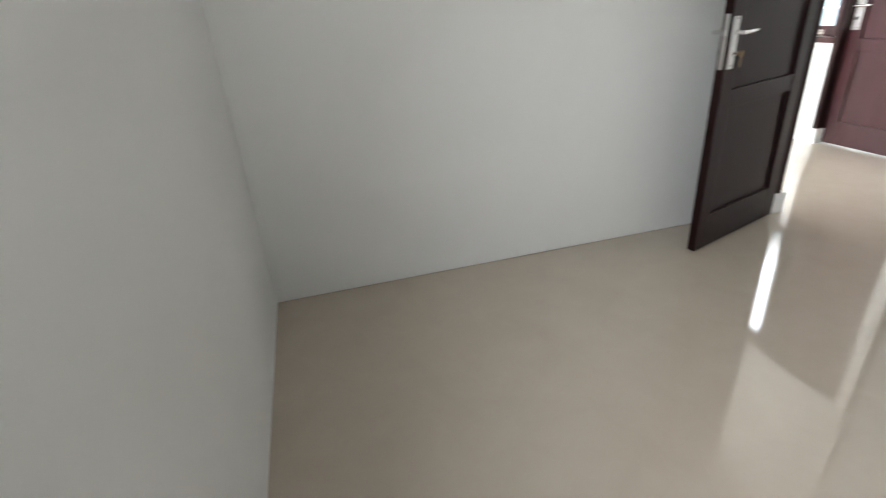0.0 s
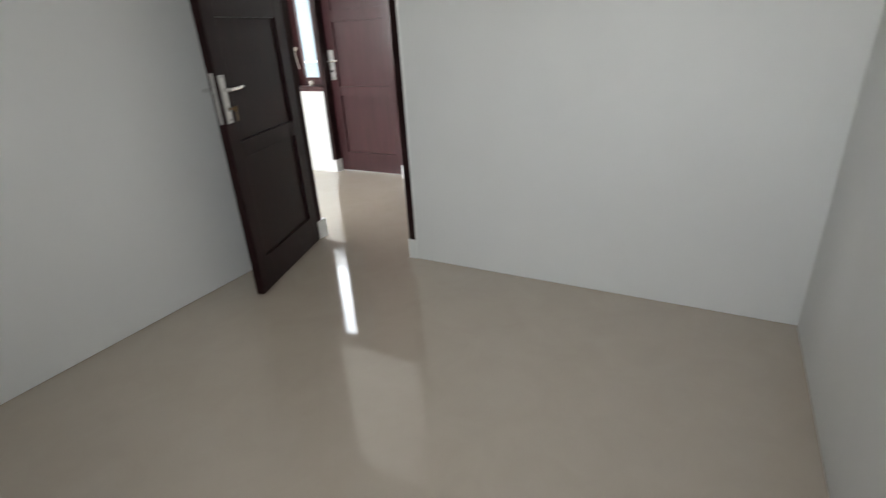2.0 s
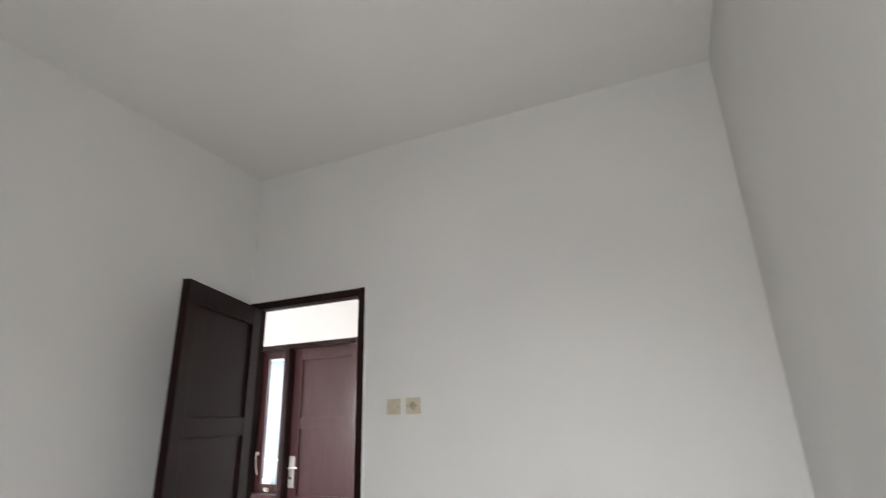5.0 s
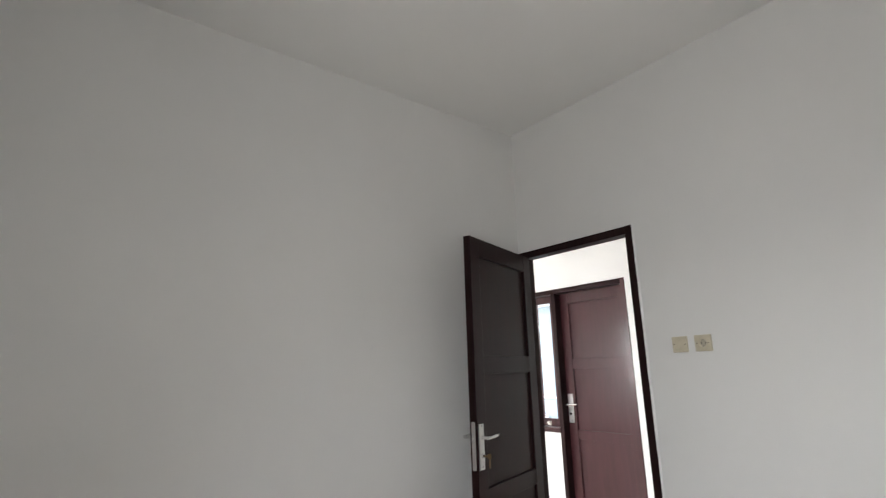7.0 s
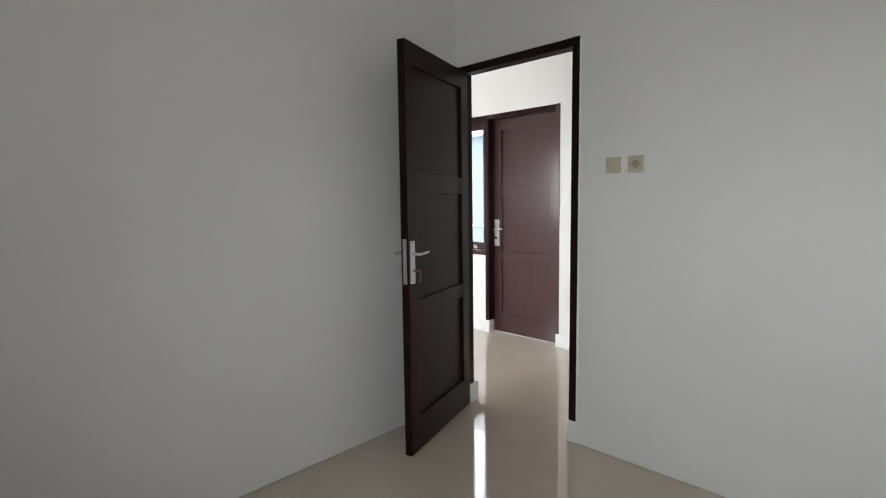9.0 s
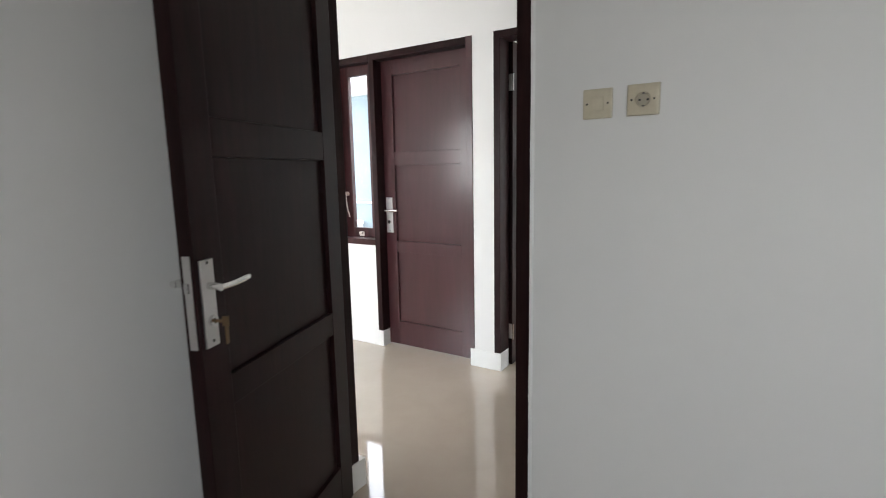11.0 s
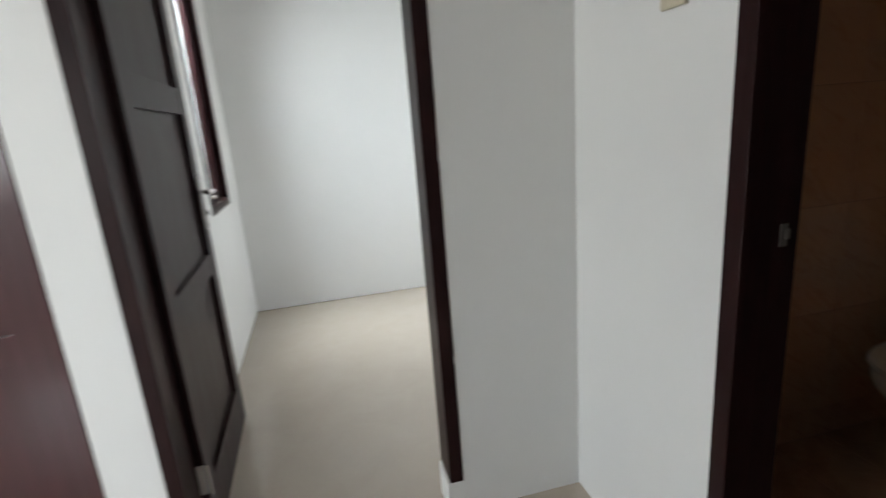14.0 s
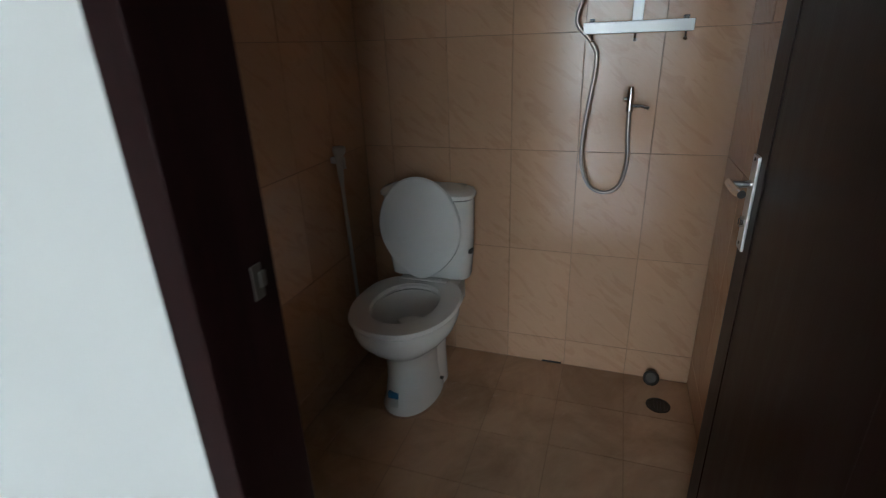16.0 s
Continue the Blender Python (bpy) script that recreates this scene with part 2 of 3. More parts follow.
TILE = stone_tile("beige_wall_tile", (0.525, 0.322, 0.200), (0.555, 0.350, 0.223), (0.48, 0.285, 0.172), 0.12, (0, 40, 0))
FTILE = stone_tile("brown_floor_tile", (0.50, 0.322, 0.205), (0.525, 0.343, 0.220), (0.54, 0.358, 0.232), 0.22, (0, 35, 30), True)
ROOFTILE, nt, bs = material("clay_roof_tile", (0.45, 0.27, 0.22), 0.8)
nt.links.new(ramp(nt, noise_tex(nt, coords(nt), 6, 4), [(0.3, (0.36, 0.21, 0.17)), (0.7, (0.52, 0.36, 0.31))]), bs.inputs["Base Color"])


# ---- mesh helpers ----
def box(bm, x0, x1, y0, y1, z0, z1):
    vs = [bm.verts.new((x, y, z)) for z in (z0, z1) for y in (y0, y1) for x in (x0, x1)]
    for f in ((0, 2, 3, 1), (4, 5, 7, 6), (0, 1, 5, 4), (2, 6, 7, 3), (0, 4, 6, 2), (1, 3, 7, 5)):
        bm.faces.new([vs[i] for i in f])
    return bm


def bevel(bm, w, seg=2):
    bmesh.ops.bevel(bm, geom=list(bm.edges), offset=w, segments=seg, affect="EDGES", profile=0.6)
    return bm


def boxes(*dims, edge=0.0):
    bm = bmesh.new()
    for d in dims:
        box(bm, *d)
    return bevel(bm, edge) if edge else bm


def loft(rings, caps=(True, True)):
    """A skin over closed rings of equally many points."""
    bm = bmesh.new()
    rows = [[bm.verts.new(p) for p in r] for r in rings]
    n = len(rows[0])
    for a, b in zip(rows, rows[1:]):
        for i in range(n):
            bm.faces.new((a[i], a[(i + 1) % n], b[(i + 1) % n], b[i]))
    if caps[0]:
        bm.faces.new(rows[0][::-1])
    if caps[1]:
        bm.faces.new(rows[-1])
    bmesh.ops.recalc_face_normals(bm, faces=bm.faces)
    return bm


def tube(points, radius, sides=10, caps=True):
    """A round bar along a line of points."""
    pts = [Vector(p) for p in points]
    rings = []
    for i, p in enumerate(pts):
        d = (pts[min(i + 1, len(pts) - 1)] - pts[max(i - 1, 0)]).normalized()
        u = d.orthogonal().normalized() if not rings else (uu - d * uu.dot(d)).normalized()
        uu = u
        w = d.cross(u)
        r = radius[i] if isinstance(radius, (list, tuple)) else radius
        rings.append([p + r * (u * math.cos(a) + w * math.sin(a)) for a in (2 * math.pi * k / sides for k in range(sides))])
    return loft(rings, (caps, caps))


def spline(points, steps=8):
    """A smooth line through a few points."""
    p = [Vector(q) for q in points]
    p = [2 * p[0] - p[1]] + p + [2 * p[-1] - p[-2]]
    res = []
    for i in range(1, len(p) - 2):
        for k in range(steps):
            t = k / steps
            res.append(0.5 * (2 * p[i] + (p[i + 1] - p[i - 1]) * t + (2 * p[i - 1] - 5 * p[i] + 4 * p[i + 1] - p[i + 2]) * t * t + (3 * p[i] - p[i - 1] - 3 * p[i + 1] + p[i + 2]) * t ** 3))
    return res + [p[-2]]


def mesh_ob(name, bm, mat, smooth=False):
    me = bpy.data.meshes.new(name)
    bm.to_mesh(me)
    bm.free()
    me.materials.append(mat)
    if smooth:
        for f in me.polygons:
            f.use_smooth = True
        me.set_sharp_from_angle(angle=radians(40))
    return new(name, me)


def part(name, bm, mat, parent, label="", smooth=False, at=None):
    ob = mesh_ob(name, bm, mat, smooth)
    ob.parent = parent
    if at is not None:
        ob.matrix_local = at
    return tagged(ob, label) if label else ob


def thing(name, label, category, m=None, kind="", group=""):
    ob = new(name)
    ob.empty_display_size = 0.1
    if m is not None:
        ob.matrix_world = m
    return tagged(ob, label, category, group, kind)


def setting(name, bm, mat, label="", category="wall"):
    return tagged(mesh_ob(name, bm, mat), label, category, "", "structure")


# ---- floors, ceiling, walls ----
GAP = 0.004                   # open joint under the plaster
setting("floor", boxes((LX - 0.2, X3B, BY - 0.15, Y2B, -0.15, 0), (X3B, BX + 0.2, BY - 0.15, YR, -0.15, 0), (RX - 0.12, BX + 0.2, Y2B, RY + 0.15, -0.15, 0)),
        FLOOR, "polished cream floor tiles with mirror-like gloss", "floor")
setting("ceiling", boxes((LX - 0.2, BX + 0.2, BY - 0.15, Y2B, H, H + 0.12), (RX - 0.12, BX + 0.2, Y2B, RY + 0.15, H, H + 0.12)),
        CEIL, "smooth white painted ceiling", "ceiling")

setting("wall_bedroom_left", boxes((-0.11, 0, BY, TH, GAP, H), (-0.104, -0.006, BY, TH, 0, GAP)), WALL, "plain white painted bedroom wall")
setting("wall_bedroom_door", boxes((D1[1], BX, 0, TH, GAP, H), (D1[1] + 0.006, BX, 0.005, TH - 0.006, 0, GAP), (D1[0], D1[1], 0, TH, HEAD, H)), WALL, "white painted wall with the bedroom doorway")
setting("wall_bedroom_right", boxes((BX, BX + 0.12, BY, TH, GAP, H), (BX + 0.006, BX + 0.12, BY, TH, 0, GAP)), WALL, "plain white painted bedroom wall")
BW = (1.85, 2.66, 0.95, 2.05)
setting("wall_bedroom_back", boxes((-0.11, BW[0], BY - 0.12, BY - 0.006, 0, GAP), (-0.11, BW[0], BY - 0.12, BY, GAP, H), (BW[1], BX + 0.12, BY - 0.12, BY, 0, H),
                                   (BW[0], BW[1], BY - 0.12, BY, 0, BW[2]), (BW[0], BW[1], BY - 0.12, BY, BW[3], H)), WALL, "white painted wall with the bedroom window")
setting("wall_hall_far", boxes((LX, W2[0], Y2, Y2B, 0, H), (W2[0], W2[1], Y2, Y2B, 0, SILL2), (W2[0], D2[1], Y2, Y2B, HEAD, H),
                               (D2[1], D3[0], Y2, Y2B, 0, H), (D3[0], D3[1], Y2, Y2B, HEAD, H), (D3[1], XF + 0.12, Y2, Y2B, 0, H)),
        WALL, "white painted hall wall with two doorways")
setting("wall_bathroom_hall", boxes((X3, X3B, DB[1], Y2, -0.1, H), (X3, X3B, DB[0], DB[1], HEAD, H)), WALL, "white painted wall with the bathroom doorway")
setting("wall_second_left", boxes((RX - 0.12, RX - 0.010, Y2B, RY, 0, 0.009), (RX - 0.12, RX, Y2B, W3[0], 0.009, H), (RX - 0.12, RX, W3[1], RY, 0.009, H), (RX - 0.12, RX, W3[0], W3[1], 0.009, W3[2]), (RX - 0.12, RX, W3[0], W3[1], W3[3], H)),
        WALL, "white painted wall with a narrow window")
setting("wall_second_back", boxes((RX - 0.12, RXR + 0.12, RY, RY + 0.12, GAP, H), (RX - 0.12, RXR + 0.12, RY + 0.006, RY + 0.12, 0, GAP)), WALL, "plain white painted wall")
# opening of the assumed side window, out of view
RW = (2.57, 3.53, 0.80, 2.05)
setting("wall_second_right", boxes((RXR, RXR + 0.12, Y2B, RW[0], 0, H), (RXR, RXR + 0.12, RW[1], RY, 0, H), (RXR, RXR + 0.12, RW[0], RW[1], 0, RW[2]), (RXR, RXR + 0.12, RW[0], RW[1], RW[3], H)), WALL, "white painted wall with an added window")
setting("wall_bathroom_far", boxes((XF + 0.0028, XF + 0.12, TH, Y2, -0.2, H)), GROUT, "grouted wall behind the bathroom tiles")
setting("wall_living_front", boxes((LX, LW[0], LY - 0.12, LY, 0, H), (LW[1], LE[0], LY - 0.12, LY, 0, H), (LE[1], -0.11, LY - 0.12, LY, 0, H), (LW[0], LW[1], LY - 0.12, LY, 0, LW[2]), (LW[0], LW[1], LY - 0.12, LY, LW[3], H),
                                   (LE[0], LE[1], LY - 0.12, LY, 0, LE[2]), (LE[0], LE[1], LY - 0.12, LY, LE[3], H)),
        WALL, "white painted wall with the living room window")
SW = (-1.60, 0.50, 0.32, 2.38)
setting("wall_living_side", boxes((LX - 0.12, LX, LY - 0.12, SW[0], 0, H), (LX - 0.12, LX, SW[1], SD[0], 0, H), (LX - 0.12, LX, SD[1], Y2B, 0, H), (LX - 0.12, LX, SD[0], SD[1], 0, SD[2]), (LX - 0.12, LX, SD[0], SD[1], SD[3], H),
                                  (LX - 0.12, LX, SW[0], SW[1], 0, SW[2]), (LX - 0.12, LX, SW[0], SW[1], SW[3], H)), WALL, "white painted wall with the living room side window")


# ---- doors ----
def door_frame(name, m, width, head, depth, foot, label, left=JW, right=None):
    """Frame of two jambs and a head; x along the wall from the outer edge, y into the wall."""
    f = thing(name, label, "door frame", m, "structure")
    part("jamb", boxes((0.0015, left, -0.004, depth, foot, head), edge=0.0025), FRAME_WOOD, f)
    part("jamb", boxes((width - JW, width - 0.0015, -0.004, depth, foot, head), edge=0.0025), right or FRAME_WOOD, f)
    part("head", boxes((left, width - JW, -0.004, depth, head - JW, head - 0.0015), edge=0.0025), FRAME_WOOD, f)
    return f


def lever_lock(parent, u, z, face, way, y, key=False, wide=0.022, up=0.063, down=0.150):
    """Long plate with a lever and a key cylinder. face: +1 or -1 along y; way: the lever's direction along x."""
    pl = part("lock_plate", boxes((u - wide, u + wide, min(y, y + face * 0.007), max(y, y + face * 0.007), z - down, z + up), edge=0.002), NICKEL, parent, "brushed nickel lock plate")
    lv = bmesh.new()
    rings = tube([(u, y + face * 0.005, z), (u, y + face * 0.045, z)], 0.009, 12)
    neck = bpy.data.meshes.new("neck")
    rings.to_mesh(neck)
    rings.free()
    lv.from_mesh(neck)
    grip = tube([(u - way * 0.010, y + face * 0.047, z), (u + way * 0.03, y + face * 0.048, z), (u + way * 0.070, y + face * 0.047, z + 0.002), (u + way * 0.100, y + face * 0.043, z + 0.003)], [0.0090, 0.0088, 0.0098, 0.0085], 12)
    grip_me = bpy.data.meshes.new("grip")
    grip.to_mesh(grip_me)
    grip.free()
    lv.from_mesh(grip_me)
    lev = part("lever", lv, CHROME, pl, "polished lever handle", True)
    part("cylinder", tube([(u, y + face * 0.006, z - 0.085), (u, y + face * 0.016, z - 0.085)], 0.013, 14), CHROME, pl)
    part("keyhole", boxes((u - 0.0015, u + 0.0015, min(y + face * 0.0155, y + face * 0.0168), max(y + face * 0.0155, y + face * 0.0168), z - 0.092, z - 0.078)), BLACKHOLE, pl)
    for dz in (up - 0.008, 0.015 - down):
        part("screw", tube([(u, y + face * 0.0065, z + dz), (u, y + face * 0.0085, z + dz)], 0.004, 8), DARKMETAL, pl)
    if key:
        k = part("key", boxes((u - 0.0012, u + 0.0012, min(y + face * 0.016, y + face * 0.040), max(y + face * 0.016, y + face * 0.040), z - 0.089, z - 0.081)), OLD_BRASS, pl, "small brass key left in the lock")
        part("key_bow", boxes((u - 0.0012, u + 0.0012, min(y + face * 0.036, y + face * 0.054), max(y + face * 0.036, y + face * 0.054), z - 0.097, z - 0.073), edge=0.0006), OLD_BRASS, k)
        part("spare_key", boxes((u - 0.005, u + 0.005, min(y + face * 0.045, y + face * 0.048), max(y + face * 0.045, y + face * 0.048), z - 0.140, z - 0.097), edge=0.0008), OLD_BRASS, k, "brass spare key")
    return pl


def door_leaf(name, m, width, label, category="door", top=2.08, lock=1.050, bottom=0.01, timber=None, keys=0, flush=False, plate_size=(0.022, 0.063, 0.150)):
    """Panelled leaf; the hinge lies at x 0, y 0; the leaf reaches to x = width, y 0 to 0.04."""
    d = thing(name, label, category, m, "structure")
    t = 0.04
    st = 0.096
    timber = timber or WOOD
    zs = [bottom, 0.190, 0.720, 0.803, 1.352, 1.446, 1.975, top]
    part("stile", boxes((0, st, 0, t, bottom, top), edge=0.002), timber, d)
    part("stile", boxes((width - st, width, 0, t, bottom, top), edge=0.002), timber, d)
    if flush:
        part("panel", boxes((st, width - st, 0.0025, t - 0.0025, bottom, top), edge=0.001), timber, d)
    for i in range(0 if flush else 4):
        part("rail", boxes((st, width - st, 0.0008, t - 0.0008, zs[2 * i], zs[2 * i + 1]), edge=0.002), timber, d)
    for i in range(0 if flush else 3):
        z0, z1 = zs[2 * i + 1], zs[2 * i + 2]
        bm = bmesh.new()
        a, b, rec = st, width - st, 0.0165
        box(bm, a, b, rec, t - rec, z0, z1)
        part("panel", bm, timber, d)
    lever_lock(d, width - 0.012 - plate_size[0], lock, 1, -1, t, keys == 1, *plate_size)
    lever_lock(d, width - 0.012 - plate_size[0], lock, -1, -1, 0, keys == -1, *plate_size)
    part("latch_plate", boxes((width, width + 0.0025, 0.010, 0.031, lock - 0.15, lock + 0.075), edge=0.0008), NICKEL, d, "nickel lock face on the edge")
    part("latch_bolt", boxes((width + 0.0025, width + 0.011, 0.015, 0.026, lock - 0.012, lock + 0.012), edge=0.001), CHROME, d)
    for z in (0.24, 1.84):
        h = part("hinge", boxes((-0.0025, -0.0003, 0.002, 0.036, z - 0.05, z + 0.05)), NICKEL, d, "worn metal butt hinge")
        part("knuckle", tube([(-0.004, -0.005, z - 0.052), (-0.004, -0.005, z + 0.052)], 0.006, 10), CHROME, h)
    return d


def hinged(x, y, angle):
    return pose(x, y, 0, 0, 0, angle)


door_frame("door_frame_bedroom", pose(D1[0], 0, 0), D1[1] - D1[0], HEAD, 0.074, FOOT, "dark-stained wooden frame of the bedroom doorway", left=0.060)
door_leaf("door_bedroom", hinged(0.041, 0.0, -71.8), 0.757, "dark mahogany three-panel bedroom door standing open", keys=1)
door_frame("door_frame_second", pose(D3[0], Y2, 0), D3[1] - D3[0], HEAD, Y2B - Y2 + 0.004, FOOT, "dark-stained wooden frame of the second bedroom doorway")
door_leaf("door_second_bedroom", hinged(0.056, Y2B + 0.006, 91.2), 0.752, "dark mahogany three-panel door standing wide open", keys=1)
door_leaf("door_back", pose(D2[1] - JW, Y2 + 0.118, 0, 0, 0, 180), D2[1] - D2[0] - 2 * JW, "reddish dark mahogany back door, shut", timber=RED_WOOD, lock=1.027, plate_size=(0.029, 0.094, 0.164))
door_frame("door_frame_back", pose(D2[0], Y2, 0), D2[1] - D2[0], HEAD, Y2B - Y2 + 0.004, FOOT, "dark-stained wooden frame of the back door", right=RED_WOOD)
door_frame("door_frame_bathroom", pose(X3, DB[1], 0, 0, 0, -90), DB[1] - DB[0], HEAD, X3B - X3 + 0.006, FOOT, "dark-stained wooden frame of the bathroom doorway")
door_leaf("door_bathroom", hinged(X3B + 0.012, DB[0] + 0.035, 0.4), 0.775, "plain dark-stained bathroom door swung open inward", bottom=-0.03, lock=0.945, flush=True)

# white plinths under the jambs
for n, d in (("trim_bedroom_door", (D1[1] - JW - 0.009, D1[1], -0.003, TH + 0.010, 0, FOOT)),
             ("trim_bedroom_hinge", (D1[0] + 0.002, D1[0] + 0.064, 0.006, TH + 0.010, 0, FOOT)),
             ("trim_back_door", (D2[0], -0.946, Y2 - 0.0025, Y2B - 0.002, 0, FOOT)),
             ("trim_pillar", (-0.192, 0.033, Y2 - 0.0025, Y2B - 0.001, 0, FOOT)),
             ("trim_second_door", (D3[1] - JW - 0.009, D3[1], Y2 - 0.0025, Y2B - 0.002, 0, FOOT)),
             ("trim_bathroom_left", (X3 - 0.003, X3B - 0.002, DB[1] - JW - 0.008, DB[1], -0.04, FOOT)),
             ("trim_bathroom_right", (X3 - 0.003, X3B - 0.002, DB[0] + 0.002, DB[0] + 0.034, -0.04, FOOT))):
    setting(n, boxes(d, edge=0.0012), PLINTH, "white rendered plinth under the door jamb", "trim")
setting("trim_bathroom_sill", boxes((X3, X3B, DB[0], DB[1], -0.15, 0.002), edge=0.002), FTILE, "tiled threshold of the bathroom", "trim")

keeper = thing("strike_plate", "dull metal strike plate on the bathroom jamb", "strike plate", pose(X3, DB[1] - JW, 0), "structure")
part("plate", boxes((0.080, 0.097, -0.0026, -0.0004, 0.976, 1.020), edge=0.0008), KEEPER, keeper)
part("keeper_lip", boxes((0.090, 0.099, -0.0060, -0.0028, 0.990, 1.010), edge=0.0012), KEEPER, keeper, "bright worn lip at the bolt")


# ---- windows ----
def window(name, m, width, z0, z1, depth, sash, label, right_jamb=True, fittings=True, leaves=1, sash_wood=None, inset=0.062):
    """Timber frame with inset sash and glass; x along the wall, y outward."""
    w = thing(name, label, "window", m, "structure")
    sash_wood = sash_wood or SASH_WOOD
    xr = width - JW if right_jamb else width
    part("window_frame", boxes((0.0015, JW, -0.004, depth, z0 + 0.0015, z1 - 0.0015), edge=0.0025), FRAME_WOOD, w)
    if right_jamb:
        part("window_frame", boxes((width - JW, width - 0.0015, -0.004, depth, z0 + 0.0015, z1 - 0.0015), edge=0.0025), FRAME_WOOD, w)
    part("window_head", boxes((JW, xr, -0.004, depth, z1 - JW, z1 - 0.0015), edge=0.0025), FRAME_WOOD, w)
    # the sill's lit top is coloured in with the sash stain
    part("window_sill", boxes((JW, xr, -0.006, depth, z0 + 0.0015, z0 + JW), edge=0.0025), sash_wood, w)
    step = (xr - JW) / leaves
    for k in range(leaves):
        a, b, c, d = JW + k * step + 0.002, JW + (k + 1) * step - 0.002, z0 + JW + 0.002, z1 - JW - 0.002
        y0, y1 = inset, inset + 0.036
        s = part("sash", boxes((a, a + sash, y0, y1, c, d), (b - sash, b, y0, y1, c, d), edge=0.002), sash_wood, w, "mahogany-stained sash")
        part("sash_rail", boxes((a + sash, b - sash, y0, y1, c, c + sash), (a + sash, b - sash, y0, y1, d - sash, d), edge=0.002), sash_wood, s)
        pane = part("pane", boxes((a + sash - 0.002, b - sash + 0.002, inset + 0.016, inset + 0.020, c + sash - 0.002, d - sash + 0.002)), GLASS, s, "clear glass pane")
        pane.visible_shadow = False
    if fittings:
        hx, hz, y = JW + 0.022, z0 + 0.375, inset
        stay = part("stay_handle", tube(spline([(hx + 0.005, y, hz), (hx + 0.004, y - 0.022, hz - 0.004), (hx + 0.008, y - 0.028, hz - 0.05), (hx + 0.020, y - 0.028, hz - 0.12), (hx + 0.030, y - 0.022, hz - 0.165), (hx + 0.036, y - 0.030, hz - 0.172)]), 0.0045, 8), BRASS, w, "curved metal window handle", True)
        part("handle_rose", tube([(hx + 0.005, y, hz), (hx + 0.005, y - 0.010, hz)], 0.014, 14), BRASS, stay)
        part("handle_block", boxes((hx - 0.014, hx + 0.016, y - 0.014, y - 0.001, hz - 0.012, hz + 0.018), edge=0.003), BRASS, stay)
        lx, lz = JW + 0.155, z0 + 0.078
        la = part("catch", boxes((lx - 0.022, lx + 0.022, y - 0.006, y - 0.0005, lz - 0.022, lz + 0.012), edge=0.002), BRASS, w, "metal window catch")
        part("catch_knob", tube([(lx, y - 0.004, lz), (lx, y - 0.026, lz + 0.004)], [0.008, 0.012], 12), BRASS, la)
        part("catch_arm", tube([(lx + 0.005, y - 0.016, lz - 0.004), (lx + 0.024, y - 0.022, lz + 0.010)], 0.004, 8), CHROME, la)
        part("stay_bar", boxes((lx - 0.01, lx + 0.075, y - 0.040, y - 0.030, z0 + JW, z0 + JW + 0.006), edge=0.001), CHROME, w, "metal stay bar on the sill")
    return w


window("window_hall", pose(W2[0], Y2, 0), W2[1] - W2[0], SILL2, HEAD, Y2B - Y2 + 0.004, 0.072, "narrow dark-framed casement window beside the back door", right_jamb=False)
window("window_second_bedroom", pose(RX, W3[0], 0, 0, 0, 90), W3[1] - W3[0], W3[2], W3[3], 0.076, 0.048, "dark-framed casement window in the second bedroom", sash_wood=FRAME_WOOD, inset=0.034)
window("window_second_added", pose(RXR, RW[1], 0, 0, 0, -90), RW[1] - RW[0], RW[2], RW[3], 0.124, 0.055, "unseen dark-framed side window added to the second bedroom", fittings=False, leaves=2)
window("window_bedroom", pose(BW[1], BY, 0, 0, 0, 180), BW[1] - BW[0], BW[2], BW[3], 0.124, 0.055, "dark-framed bedroom window with two sashes", fittings=False, leaves=2)
window("window_living", pose(LW[1], LY, 0, 0, 0, 180), LW[1] - LW[0], LW[2], LW[3], 0.124, 0.055, "large dark-framed living room window", fittings=False, leaves=3)
window("window_added_front", pose(LE[1], LY, 0, 0, 0, 180), LE[1] - LE[0], LE[2], LE[3], 0.124, 0.055, "unseen tall dark-framed glazed light added in the front wall", fittings=False)
window("window_added_side", pose(LX, SD[0], 0, 0, 0, 90), SD[1] - SD[0], SD[2], SD[3], 0.124, 0.055, "unseen tall dark-framed opening added to light the hall", fittings=False, leaves=2)
window("window_living_side", pose(LX, SW[0], 0, 0, 0, 90), SW[1] - SW[0], SW[2], SW[3], 0.124, 0.055, "large dark-framed living room side window", fittings=False, leaves=3)


# ---- switches and sockets ----
def square_ring(h, y, n=32):
    """A square outline, given as n points so that it can meet a circle."""
    res = []
    for k in range(n):
        a = 2 * math.pi * k / n
        c, q = math.cos(a), math.sin(a)
        f = h / max(abs(c), abs(q))
        res.append((f * c, y, f * q))
    return res


def circle_ring(r, y, n=32):
    return [(r * math.cos(2 * math.pi * k / n), y, r * math.sin(2 * math.pi * k / n)) for k in range(n)]


